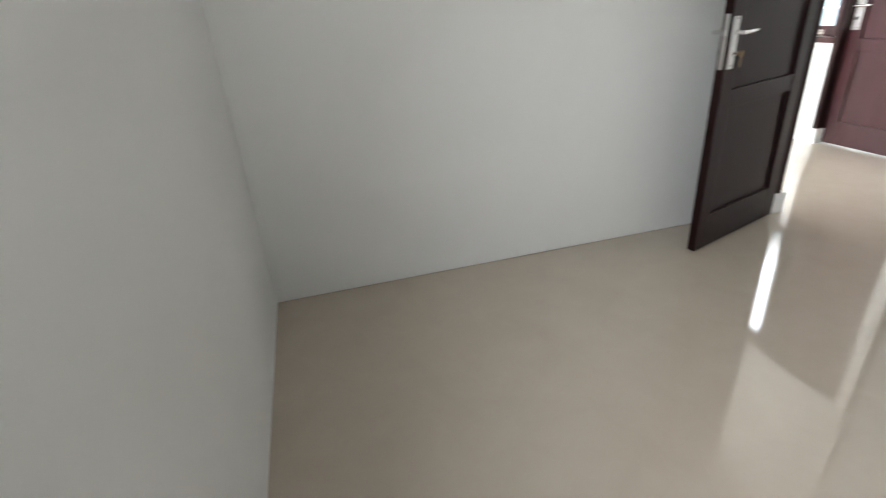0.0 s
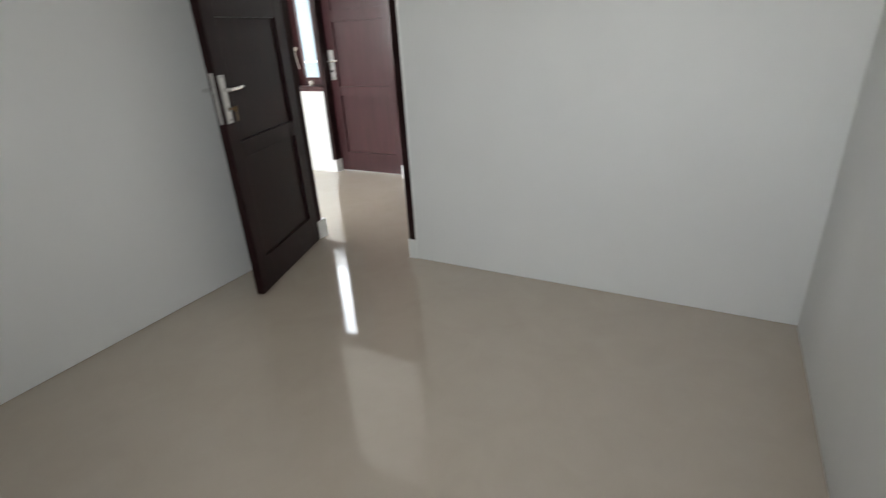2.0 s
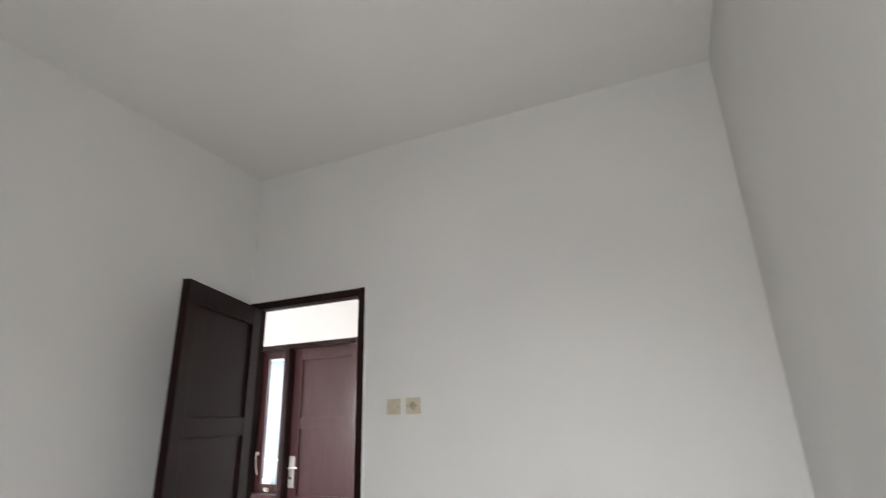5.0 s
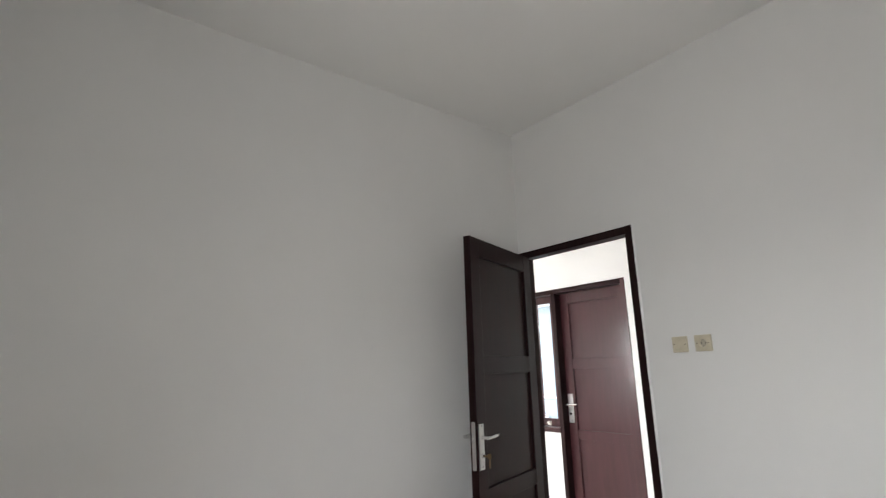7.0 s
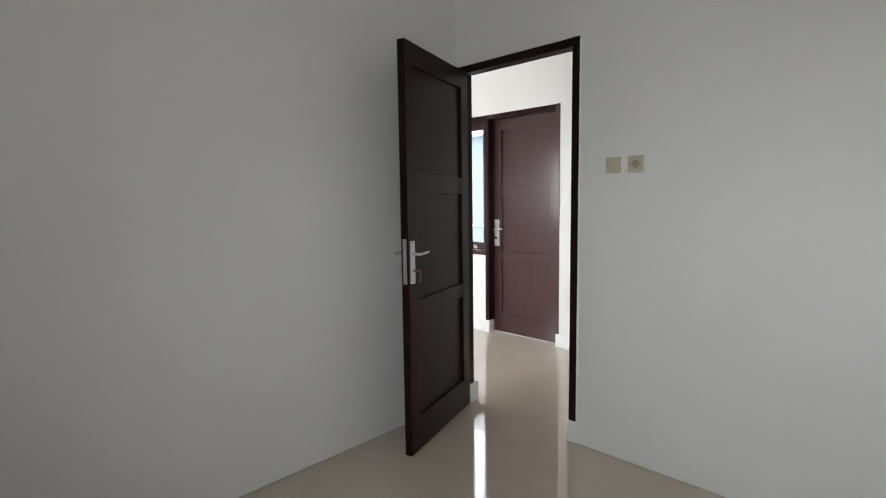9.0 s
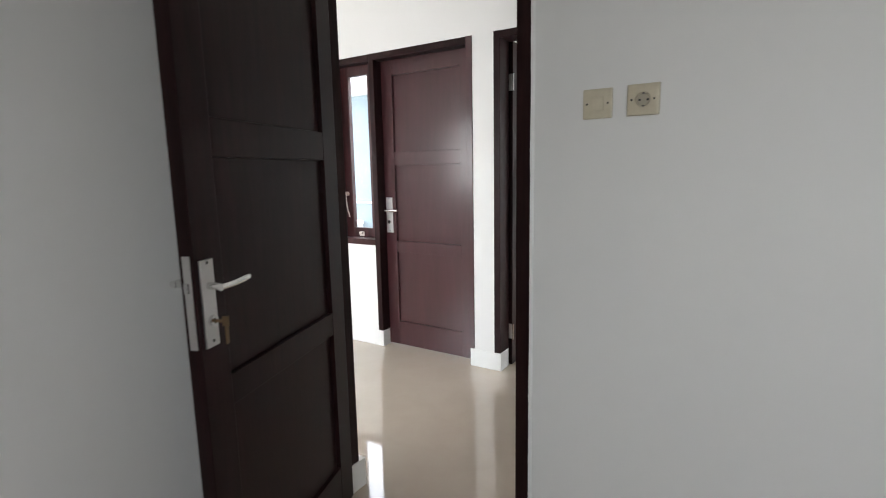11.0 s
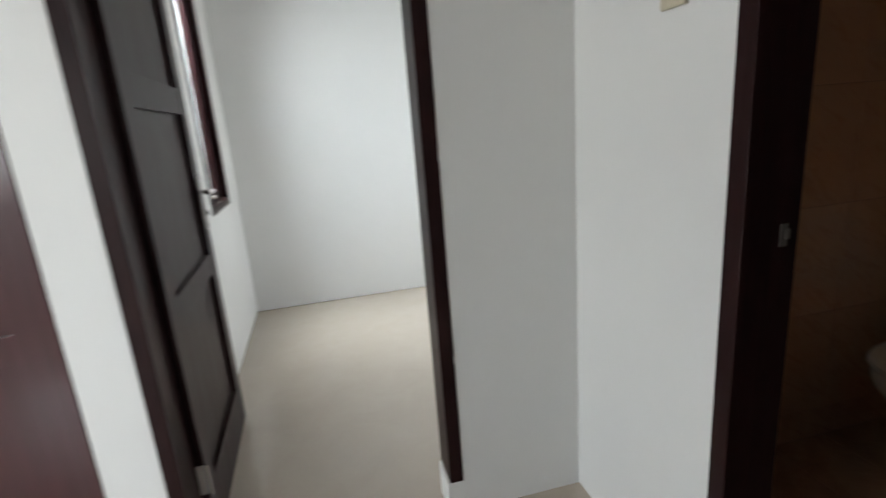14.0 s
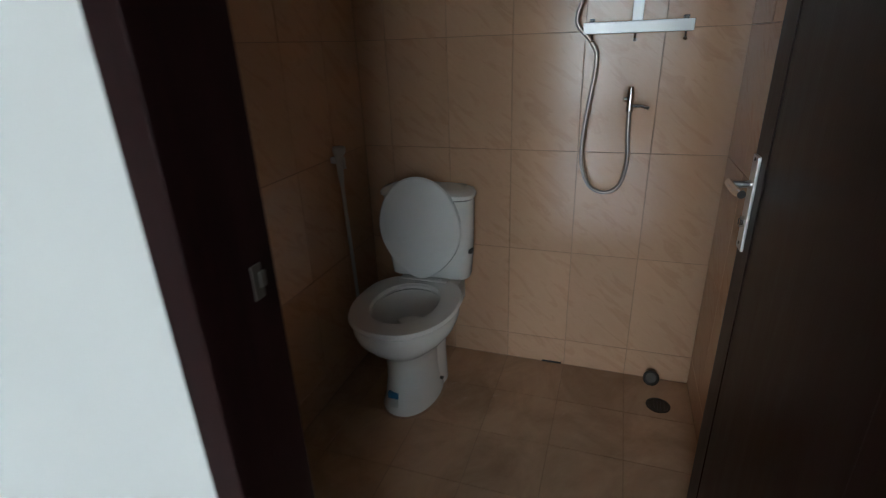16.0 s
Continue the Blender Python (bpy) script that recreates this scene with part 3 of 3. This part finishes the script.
def plate(name, m, label, category, rocker, size=0.0755, group=""):
    p = thing(name, label, category, m, group=group)
    h = size / 2
    if rocker:
        pl = part("plate", boxes((-h, h, -0.0095, 0, -h, h), edge=0.0042), CREAM, p)
        rk = boxes((-0.0150, 0.0160, -0.0130, -0.0080, -0.0185, 0.0165), edge=0.0016)
        for v in rk.verts:      # the rocker stands proud on its pressed-out side
            if v.co.y < -0.010:
                v.co.y += 0.0016 * (v.co.x + 0.0150) / 0.031
        part("rocker", rk, CREAM, pl, "cream rocker")
        front = -0.0085
    else:
        front = -0.0135
        pl = part("plate", loft([square_ring(h, 0), square_ring(h, -0.0100), square_ring(h - 0.0012, -0.0128), square_ring(h - 0.0042, -0.0140), circle_ring(0.0182, -0.0140), circle_ring(0.0176, -0.0132), circle_ring(0.0168, -0.003), circle_ring(0.0005, -0.0028)], (True, True)), CREAM, p, "cream plate with a recessed socket well", True)
        part("well", tube([(0, -0.0027, 0), (0, -0.0031, 0)], 0.0166, 24), WELL, pl, "floor of the socket well, shade in its colour")
        for dx in (-0.0095, 0.0095):
            part("pin_hole", tube([(dx, -0.0029, 0), (dx, -0.0040, 0)], 0.0027, 10), BLACKHOLE, pl)
        for dz in (-0.0150, 0.0150):
            part("earth_clip", boxes((-0.0022, 0.0022, -0.0115, -0.0030, dz - 0.0013, dz + 0.0013)), DARKMETAL, pl)
    for dx in (-0.0265, 0.0265):
        part("screw", tube([(dx, front, 0), (dx, front - 0.0018, 0)], 0.0026, 10), BLACKHOLE, pl, "dark screw head")
    return p


plate("light_switch", pose(1.029, 0, 1.471), "cream plastic light switch on the bedroom wall", "light switch", True, group="cream light switches")
plate("wall_socket", pose(1.141, 0, 1.472), "cream plastic round socket on the bedroom wall", "wall socket", False)
plate("light_switch", pose(X3, 1.064, 1.474, 0, 0, -90), "cream plastic light switch beside the bathroom door", "light switch", True, group="cream light switches")

# chips of white wall paint left on the frames
for nm, spots in (("door_frame_bedroom", ((0.8435, -0.0052, 0.62, 0.03),)), ("door_frame_second", ((0.849, -0.0052, 1.16, 0.04), (0.848, -0.0052, 0.55, 0.03)))):
    fr_ob = bpy.data.objects[nm]
    for cx, cy, cz, ch in spots:
        ring = [[(cx + w * math.cos(a) * (1 + 0.3 * math.sin(3 * a + cz * 9)), y, cz + ch / 2 * math.sin(a)) for a in (2 * math.pi * k / 12 for k in range(12))] for w, y in ((0.0013, cy + 0.002), (0.0010, cy - 0.0004))]
        part("paint_chip", loft(ring), PLINTH, fr_ob, "speck of white wall paint")

rag = random.Random(11)
for nm, x, zs, w in (("wall_bedroom_door", D1[1] + 0.0005, (FOOT, HEAD), 0.0030), ("wall_bedroom_door", D1[1] + 0.0005, (FOOT, 1.2), 0.0022)):
    n = 60
    zz = [zs[0] + (zs[1] - zs[0]) * k / n for k in range(n + 1)]
    rings = []
    for z in zz:
        r = w * rag.uniform(0.25, 1.0)
        rings.append([(x - r, -0.0005, z), (x - r * 0.6, -0.0055 - r * 0.5, z), (x + 0.003, -0.0045 - r * 0.6, z), (x + 0.009, -0.0005, z)])
    part("plaster_lip", loft(rings), WALL, bpy.data.objects[nm], "uneven plaster edge beside the frame")

# ---- bathroom ----
wall_bl = setting("wall_bathroom_left", boxes((X3B, XF + 0.0025, Y2 - 0.0112, Y2 - 0.0005, ZB - 0.02, H)), GROUT, "beige glazed tiles on the bathroom wall")
wall_br = setting("wall_bathroom_right", boxes((X3B, XF + 0.0025, TH + 0.0005, TH + 0.0112, ZB - 0.02, H)), GROUT, "beige glazed tiles on the bathroom wall")
wall_bf = bpy.data.objects["wall_bathroom_far"]
tagged(wall_bf, "beige glazed tiles on the bathroom wall")
floor_b = setting("floor_bathroom", boxes((X3B, XF + 0.0025, TH + 0.012, Y2 - 0.012, -0.2, ZB - 0.0018)), GROUT, "brown glazed bathroom floor tiles", "floor")

CY = 1.15                     # middle of the toilet


def egg(cx, a, b, z, n=36, blunt=1.0, cy=CY):
    """Oval ring, blunter towards the wall."""
    pts = []
    for k in range(n):
        t = 2 * math.pi * k / n
        c, s = math.cos(t), math.sin(t)
        pts.append((cx + a * (c ** blunt if c > 0 else c), cy + b * math.copysign(abs(s) ** 0.9, s), z))
    return pts


def toilet():
    t = thing("toilet", "white ceramic toilet with raised lid in the corner", "toilet", pose(-0.025, 0.008, 0))
    outer = [(ZB, 2.470, 0.170, 0.108), (ZB + 0.012, 2.470, 0.173, 0.111), (0.0, 2.474, 0.163, 0.098), (0.08, 2.478, 0.157, 0.088), (0.14, 2.480, 0.156, 0.087), (0.185, 2.474, 0.163, 0.096),
             (0.215, 2.462, 0.180, 0.122), (0.245, 2.450, 0.202, 0.155), (0.280, 2.440, 0.220, 0.180), (0.305, 2.437, 0.226, 0.187), (0.328, 2.436, 0.227, 0.188), (0.342, 2.436, 0.224, 0.184)]
    inner = [(0.345, 2.436, 0.200, 0.160), (0.342, 2.430, 0.165, 0.128), (0.315, 2.430, 0.158, 0.120), (0.26, 2.430, 0.140, 0.105), (0.20, 2.445, 0.100, 0.080), (0.165, 2.46, 0.06, 0.055)]
    bowl = part("bowl", loft([egg(cx, a, b, z, blunt=0.72 if z > 0.27 and a > 0.19 else 1.0) for z, cx, a, b in outer + inner]), CERAMIC, t, "white glazed bowl and pedestal", True)
    water = material("still_water", (0.55, 0.56, 0.54), 0.02)[0]
    part("water", loft([egg(2.445, 0.098, 0.078, 0.203), egg(2.445, 0.094, 0.074, 0.2035)]), water, bowl)
    part("trapway", loft([egg(2.560, 0.130, 0.104, ZB), egg(2.565, 0.125, 0.101, 0.0), egg(2.575, 0.112, 0.097, 0.08), egg(2.585, 0.105, 0.096, 0.16), egg(2.590, 0.108, 0.104, 0.24)]), CERAMIC, t, "", True)
    part("shelf", boxes((2.60, XF - 0.010, CY - 0.135, CY + 0.135, 0.235, 0.343), edge=0.022), CERAMIC, t)
    seat = bmesh.new()
    prof = ((0.234, 0.196, 0.349), (0.238, 0.200, 0.358), (0.232, 0.194, 0.369), (0.160, 0.124, 0.371), (0.152, 0.116, 0.362), (0.156, 0.120, 0.349))
    rows = [[seat.verts.new(p) for p in egg(2.436, a, b, z, blunt=0.66 if a > 0.2 else 0.95)] for a, b, z in prof]
    for r0, r1 in zip(rows, rows[1:] + rows[:1]):
        for i in range(36):
            seat.faces.new((r0[i], r0[(i + 1) % 36], r1[(i + 1) % 36], r1[i]))
    bmesh.ops.recalc_face_normals(seat, faces=seat.faces)
    st = part("seat", seat, SEAT, t, "white plastic seat ring", True)
    lidrings = []
    for off, f in ((-0.010, 0.90), (-0.008, 0.97), (0.0, 1.0), (0.008, 0.985), (0.010, 0.92)):
        ring = []
        for k in range(40):
            a = 2 * math.pi * k / 40
            c, s = math.cos(a), math.sin(a)
            wy = 0.172 * (1 - 0.26 * max(0, -s) ** 2) * f
            zz = 0.583 + 0.208 * s * (f if s > 0 else 0.985)
            yy = CY + 0.012 + wy * c
            ring.append((2.636 + off + (zz - 0.38) * 0.035, yy, zz))
        lidrings.append(ring)
    part("lid", loft(lidrings), SEAT, t, "raised white oval lid", True)
    part("seat_hinge", boxes((2.622, 2.658, CY - 0.100, CY + 0.100, 0.3435, 0.376), edge=0.008), SEAT, st)
    for y in (CY - 0.070, CY + 0.070):
        part("hinge_cap", tube([(2.640, y, 0.3755), (2.640, y, 0.379)], [0.010, 0.007], 12), SEAT, st)

    def tank_ring(x0, x1, b, z):
        pts = []
        for k in range(32):
            a = 2 * math.pi * k / 32
            c, s = math.cos(a), math.sin(a)
            sx, sy = math.copysign(abs(c) ** 0.55, c), math.copysign(abs(s) ** 0.45, s)
            pts.append(((x0 + x1) / 2 + (x1 - x0) / 2 * sx, CY + 0.002 + b * sy, z))
        return pts
    xr = XF + 0.015
    part("tank", loft([tank_ring(2.690, xr, 0.150, 0.352), tank_ring(2.678, xr, 0.166, 0.360), tank_ring(2.672, xr, 0.176, 0.45), tank_ring(2.668, xr, 0.181, 0.58), tank_ring(2.664, xr, 0.184, 0.694)]), CERAMIC, t, "white ceramic cistern", True)
    lid = part("tank_lid", loft([tank_ring(2.662, xr, 0.187, 0.697), tank_ring(2.654, xr, 0.192, 0.703), tank_ring(2.653, xr, 0.192, 0.716), tank_ring(2.664, xr, 0.182, 0.728), tank_ring(2.690, xr, 0.155, 0.734)]), CERAMIC, t, "", True)
    part("flush_button", tube([(2.745, CY + 0.002, 0.731), (2.745, CY + 0.002, 0.740)], 0.022, 18), CHROME, lid)
    part("flush_lever", boxes((2.698, 2.730, CY - 0.184, CY - 0.168, 0.474, 0.490), edge=0.003), DARKMETAL, t, "small dark fitting on the cistern")
    part("bolt_cap", tube([(2.505, CY - 0.100, 0.005), (2.505, CY - 0.112, 0.005)], 0.007, 10), DARKMETAL, t)
    part("sticker", boxes((2.3095, 2.327, CY + 0.000, CY + 0.042, 0.022, 0.045)), BLUE, t, "small blue label")
    part("sticker", boxes((2.3035, 2.325, CY + 0.002, CY + 0.036, -0.012, 0.021)), PAPER, t, "small white label")
    part("footing", loft([egg(2.475, 0.184, 0.121, ZB - 0.001), egg(2.475, 0.176, 0.113, ZB + 0.006)]), GROUT, t, "mortar bead round the foot")
    return t


toilet()

spray = thing("bidet_sprayer", "white plastic bidet sprayer on its wall holder", "bidet sprayer", pose(-0.047, 0, -0.017))
YW = Y2 - 0.012
part("holder", boxes((2.553, 2.581, YW - 0.022, YW, 0.872, 0.896), edge=0.005), WHITEMETAL, spray)
head = part("spray_head", tube([(2.567, YW - 0.030, 0.800), (2.566, YW - 0.030, 0.835), (2.565, YW - 0.031, 0.870), (2.563, YW - 0.033, 0.900), (2.561, YW - 0.036, 0.918), (2.560, YW - 0.038, 0.932), (2.560, YW - 0.038, 0.936)], [0.009, 0.011, 0.013, 0.017, 0.024, 0.023, 0.016], 16), SPRAY_WHITE, spray, "white spray head", True)
part("trigger", boxes((2.562, 2.570, YW - 0.054, YW - 0.044, 0.852, 0.897), edge=0.003), SPRAY_WHITE, head)
part("hose", tube(spline([(2.567, YW - 0.030, 0.800), (2.575, YW - 0.028, 0.70), (2.590, YW - 0.024, 0.55), (2.605, YW - 0.020, 0.40), (2.615, YW - 0.018, 0.28), (2.640, YW - 0.016, 0.17), (2.690, YW - 0.015, 0.13), (2.730, YW - 0.015, 0.17)]), 0.0070, 10), SPRAY_WHITE, spray, "white flexible hose", True)
part("valve", tube([(2.730, YW + 0.002, 0.19), (2.730, YW - 0.05, 0.19)], 0.014, 12), CHROME, spray)

shower = thing("shower_tap", "chrome wall tap with a looped metal shower hose", "shower tap")
part("tap_body", tube([(XF - 0.062, 0.440, 1.022), (XF - 0.062, 0.440, 1.085), (XF - 0.062, 0.440, 1.100)], [0.012, 0.013, 0.008], 14), CHROME, shower, "chrome tap body", True)
part("tap_inlet", tube([(XF + 0.004, 0.440, 1.055), (XF - 0.062, 0.440, 1.055)], 0.010, 12), CHROME, shower, "", True)
part("rosette", tube([(XF - 0.003, 0.440, 1.055), (XF - 0.010, 0.440, 1.055)], [0.016, 0.013], 18), CHROME, shower)
part("tap_handle", tube([(XF - 0.062, 0.432, 1.038), (XF - 0.068, 0.405, 1.040), (XF - 0.074, 0.380, 1.033)], [0.008, 0.0055, 0.007], 10), CHROME, shower, "small lever of the tap", True)
part("knob", tube([(XF - 0.062, 0.450, 1.060), (XF - 0.066, 0.462, 1.060)], [0.010, 0.007], 10), CHROME, shower)
hose = part("hose", tube(spline([(XF - 0.062, 0.440, 1.024), (XF - 0.061, 0.437, 0.94), (XF - 0.058, 0.431, 0.85), (XF - 0.050, 0.450, 0.765), (XF - 0.047, 0.498, 0.736), (XF - 0.048, 0.553, 0.762), (XF - 0.052, 0.582, 0.84), (XF - 0.055, 0.583, 0.93), (XF - 0.057, 0.573, 1.03),
                             (XF - 0.058, 0.560, 1.13), (XF - 0.058, 0.558, 1.20), (XF - 0.058, 0.580, 1.245), (XF - 0.060, 0.618, 1.285), (XF - 0.060, 0.625, 1.32), (XF - 0.058, 0.608, 1.375), (XF - 0.050, 0.585, 1.45), (XF - 0.050, 0.57, 1.53)], 10), 0.0066, 10), HOSE_STEEL, shower, "ribbed metal hose", True)
part("hand_shower", tube([(XF - 0.050, 0.57, 1.53), (XF - 0.050, 0.565, 1.63), (XF - 0.065, 0.562, 1.68), (XF - 0.09, 0.56, 1.69)], [0.009, 0.012, 0.022, 0.036], 14), CHROME, shower, "", True)
part("hand_shower_holder", boxes((XF - 0.05, XF - 0.004, 0.55, 0.585, 1.595, 1.625), edge=0.004), CHROME, shower)

rack = thing("towel_rack", "white enamelled T-shaped wall rack with small hooks", "towel rack")
part("rail", boxes((XF - 0.075, XF - 0.045, 0.279, 0.605, 1.262, 1.297), edge=0.003), WHITEMETAL, rack)
part("post", boxes((XF - 0.066, XF - 0.050, 0.427, 0.459, 1.297, 1.62), edge=0.002), WHITEMETAL, rack)
part("bracket", boxes((XF - 0.050, XF - 0.004, 0.425, 0.461, 1.58, 1.62), edge=0.002), WHITEMETAL, rack)
for y in (0.575, 0.445, 0.300):
    part("hook", tube([(XF - 0.060, y, 1.264), (XF - 0.060, y, 1.246), (XF - 0.066, y, 1.240)], [0.003, 0.004, 0.006], 8), CHROME, rack)
for y in (0.580, 0.300):
    part("wall_stud", boxes((XF - 0.046, XF - 0.004, y - 0.007, y + 0.007, 1.285, 1.308), edge=0.002), DARKMETAL, rack)

drain = thing("floor_drain", "dark metal floor drain in the bathroom floor", "floor drain", pose(2.615, 0.23, ZB))
part("grate_ring", loft([[(r * math.cos(a), r * math.sin(a), z) for a in (2 * math.pi * k / 24 for k in range(24))] for r, z in ((0.044, 0.0), (0.044, 0.002), (0.037, 0.003), (0.035, 0.001))], (True, True)), DRAIN, drain, "", True)
for k in range(5):
    part("bar", boxes((-0.028, 0.028, -0.024 + k * 0.012 - 0.0025, -0.024 + k * 0.012 + 0.0025, 0.001, 0.003)), DRAIN, drain)
cup = thing("drain_cup", "dark round drain cover leaning on the tiled wall", "drain cover", pose(XF - 0.028, 0.252, ZB + 0.020, 0, -60, 0))
part("rim", loft([[(r * math.cos(a), r * math.sin(a), z) for a in (2 * math.pi * k / 24 for k in range(24))] for r, z in ((0.022, 0.0), (0.030, 0.004), (0.031, 0.012), (0.026, 0.014), (0.020, 0.004))], (True, True)), DRAIN, cup, "", True)

part("grout_gap", boxes((XF - 0.0040, XF + 0.0020, 0.612, 0.694, ZB + 0.0012, ZB + 0.0075)), BLACKHOLE, wall_bf, "dark gap where the grout broke away")


# ---- yard beyond the back door ----
g = bmesh.new()
for a, b in (((-400, -400), (400, 400)),):
    vs = [g.verts.new(p) for p in ((a[0], a[1], -0.16), (b[0], a[1], -0.16), (b[0], b[1], -0.16), (a[0], b[1], -0.16))]
    g.faces.new(vs)
setting("ground", g, GROUND, "grey concrete and bare ground outside", "ground")
# unseen overhang, added to keep light off the yard wall
setting("roof_eave", boxes((LX - 0.2, RX - 0.125, Y2B, Y2B + 0.75, H + 0.02, H + 0.10)), FASCIA, "unseen white eave added to shade the yard", "eave")
setting("wall_yard", boxes((-9.0, -0.15, 4.20, 4.34, -0.16, 2.37)), YARD_BLUE, "pale blue rendered yard wall")
setting("trim_yard_wall", boxes((-9.0, -0.15, 3.95, 4.36, 2.372, 2.62), edge=0.006), FASCIA, "white concrete beam along the yard wall", "trim")
pipe = thing("yard_pipe", "thin white pipe fixed along the pale blue wall", "pipe")
part("tube", tube([(-8.0, 4.185, 0.88), (-1.0, 4.185, 0.87)], 0.014, 10), FASCIA, pipe, "", True)
binbox = thing("storage_box", "white box standing against the pale blue wall", "box", pose(-3.72, 4.02, -0.16))
part("body", boxes((-0.22, 0.22, -0.16, 0.16, 0, 0.72), edge=0.012), FASCIA, binbox)
part("lid", boxes((-0.23, 0.23, -0.17, 0.17, 0.722, 0.775), edge=0.010), FASCIA, binbox)

roof = thing("neighbour_roof", "clay tile roof above the yard wall", "roof", pose(-9.0, 4.12, 2.66, 27, 0, 0), "structure")
part("roof_deck", boxes((0, 8.8, 0, 4.5, -0.03, 0)), GROUND, roof)


def roof_tile_mesh():
    bm = bmesh.new()
    n, L = 8, 0.36
    rows = []
    for y, lift in ((0, 0.030), (L, 0.004)):
        rows.append([bm.verts.new((0.21 * k / n, y, lift + 0.035 * math.sin(math.pi * k / n) ** 2)) for k in range(n + 1)])
    low = [bm.verts.new((v.co.x, 0, v.co.z - 0.016)) for v in rows[0]]
    for k in range(n):
        bm.faces.new((rows[0][k], rows[0][k + 1], rows[1][k + 1], rows[1][k]))
        bm.faces.new((low[k], low[k + 1], rows[0][k + 1], rows[0][k]))
    me = bpy.data.meshes.new("roof_tile")
    bm.to_mesh(me)
    bm.free()
    me.materials.append(ROOFTILE)
    return me


tile_me = roof_tile_mesh()
for r in range(9):
    for c in range(30):
        o = new("roof_tile", tile_me)
        o.parent = roof
        o.matrix_local = pose(2.2 + c * 0.20, r * 0.32, 0.0)


# ---- bathroom tiles ----
TILES = {}


def tile_mesh(w, h, mat, t=0.008):
    """A tile lying in x, z with its face towards -y, worn edge all round."""
    k = (round(w, 4), round(h, 4), mat.name)
    if k not in TILES:
        e = 0.0009
        bm = bmesh.new()
        back = [bm.verts.new((x, 0, z)) for x, z in ((0, 0), (w, 0), (w, h), (0, h))]
        side = [bm.verts.new((x, -t + e, z)) for x, z in ((0, 0), (w, 0), (w, h), (0, h))]
        face = [bm.verts.new((x, -t, z)) for x, z in ((e, e), (w - e, e), (w - e, h - e), (e, h - e))]
        for i in range(4):
            j = (i + 1) % 4
            bm.faces.new((back[i], back[j], side[j], side[i]))
            bm.faces.new((side[i], side[j], face[j], face[i]))
        bm.faces.new(face)
        bmesh.ops.recalc_face_normals(bm, faces=bm.faces)
        me = bpy.data.meshes.new("tile")
        bm.to_mesh(me)
        bm.free()
        me.materials.append(mat)
        TILES[k] = me
    return TILES[k]


def cuts(lo, hi, start, step):
    k = math.ceil((lo - start) / step + 1e-4)
    c = [lo]
    while start + k * step < hi - 1e-4:
        c.append(start + k * step)
        k += 1
    return c + [hi]


TW, THH, J = 0.246, 0.401, 0.0022
ZS = cuts(ZB, H, 0.470, THH)
rng = random.Random(4)


def tile_wall(parent, us, m):
    """m takes tile space (x along, -y out, z up) into the world."""
    for u0, u1 in zip(us, us[1:]):
        for z0, z1 in zip(ZS, ZS[1:]):
            if u1 - u0 < 0.012 or z1 - z0 < 0.012:
                continue
            o = new("tile", tile_mesh(u1 - u0 - J, z1 - z0 - J, TILE))
            o.parent = parent
            o.matrix_world = m @ pose(u0 + J / 2, rng.uniform(-0.0006, 0.0006), z0 + J / 2, rng.uniform(-0.1, 0.1), 0, rng.uniform(-0.15, 0.15))


YC = cuts(TH + 0.012, Y2 - 0.014, 0.600, TW)
tile_wall(wall_bf, [-y for y in reversed(YC)], pose(XF + 0.0085, 0, 0, 0, 0, -90))
XC = cuts(X3B + 0.004, XF - 0.0005, XF - 0.0005 - 12 * TW, TW)
tile_wall(wall_bl, XC, pose(0, Y2 - 0.0055, 0))
tile_wall(wall_br, [-x for x in reversed(XC)], pose(0, TH + 0.0055, 0, 0, 0, 180))
for x0, x1 in zip(XC, XC[1:]):
    for y0, y1 in zip(YC, YC[1:]):
        if min(x1 - x0, y1 - y0) < 0.012:
            continue
        o = new("floor_tile", tile_mesh(x1 - x0 - J, y1 - y0 - J, FTILE))
        o.parent = floor_b
        o.matrix_world = pose(x0 + J / 2, y0 + J / 2, ZB - 0.0075 + rng.uniform(-0.0004, 0.0004), 0, 0, 0) @ pose(0, 0, 0, -90, 0, 0)
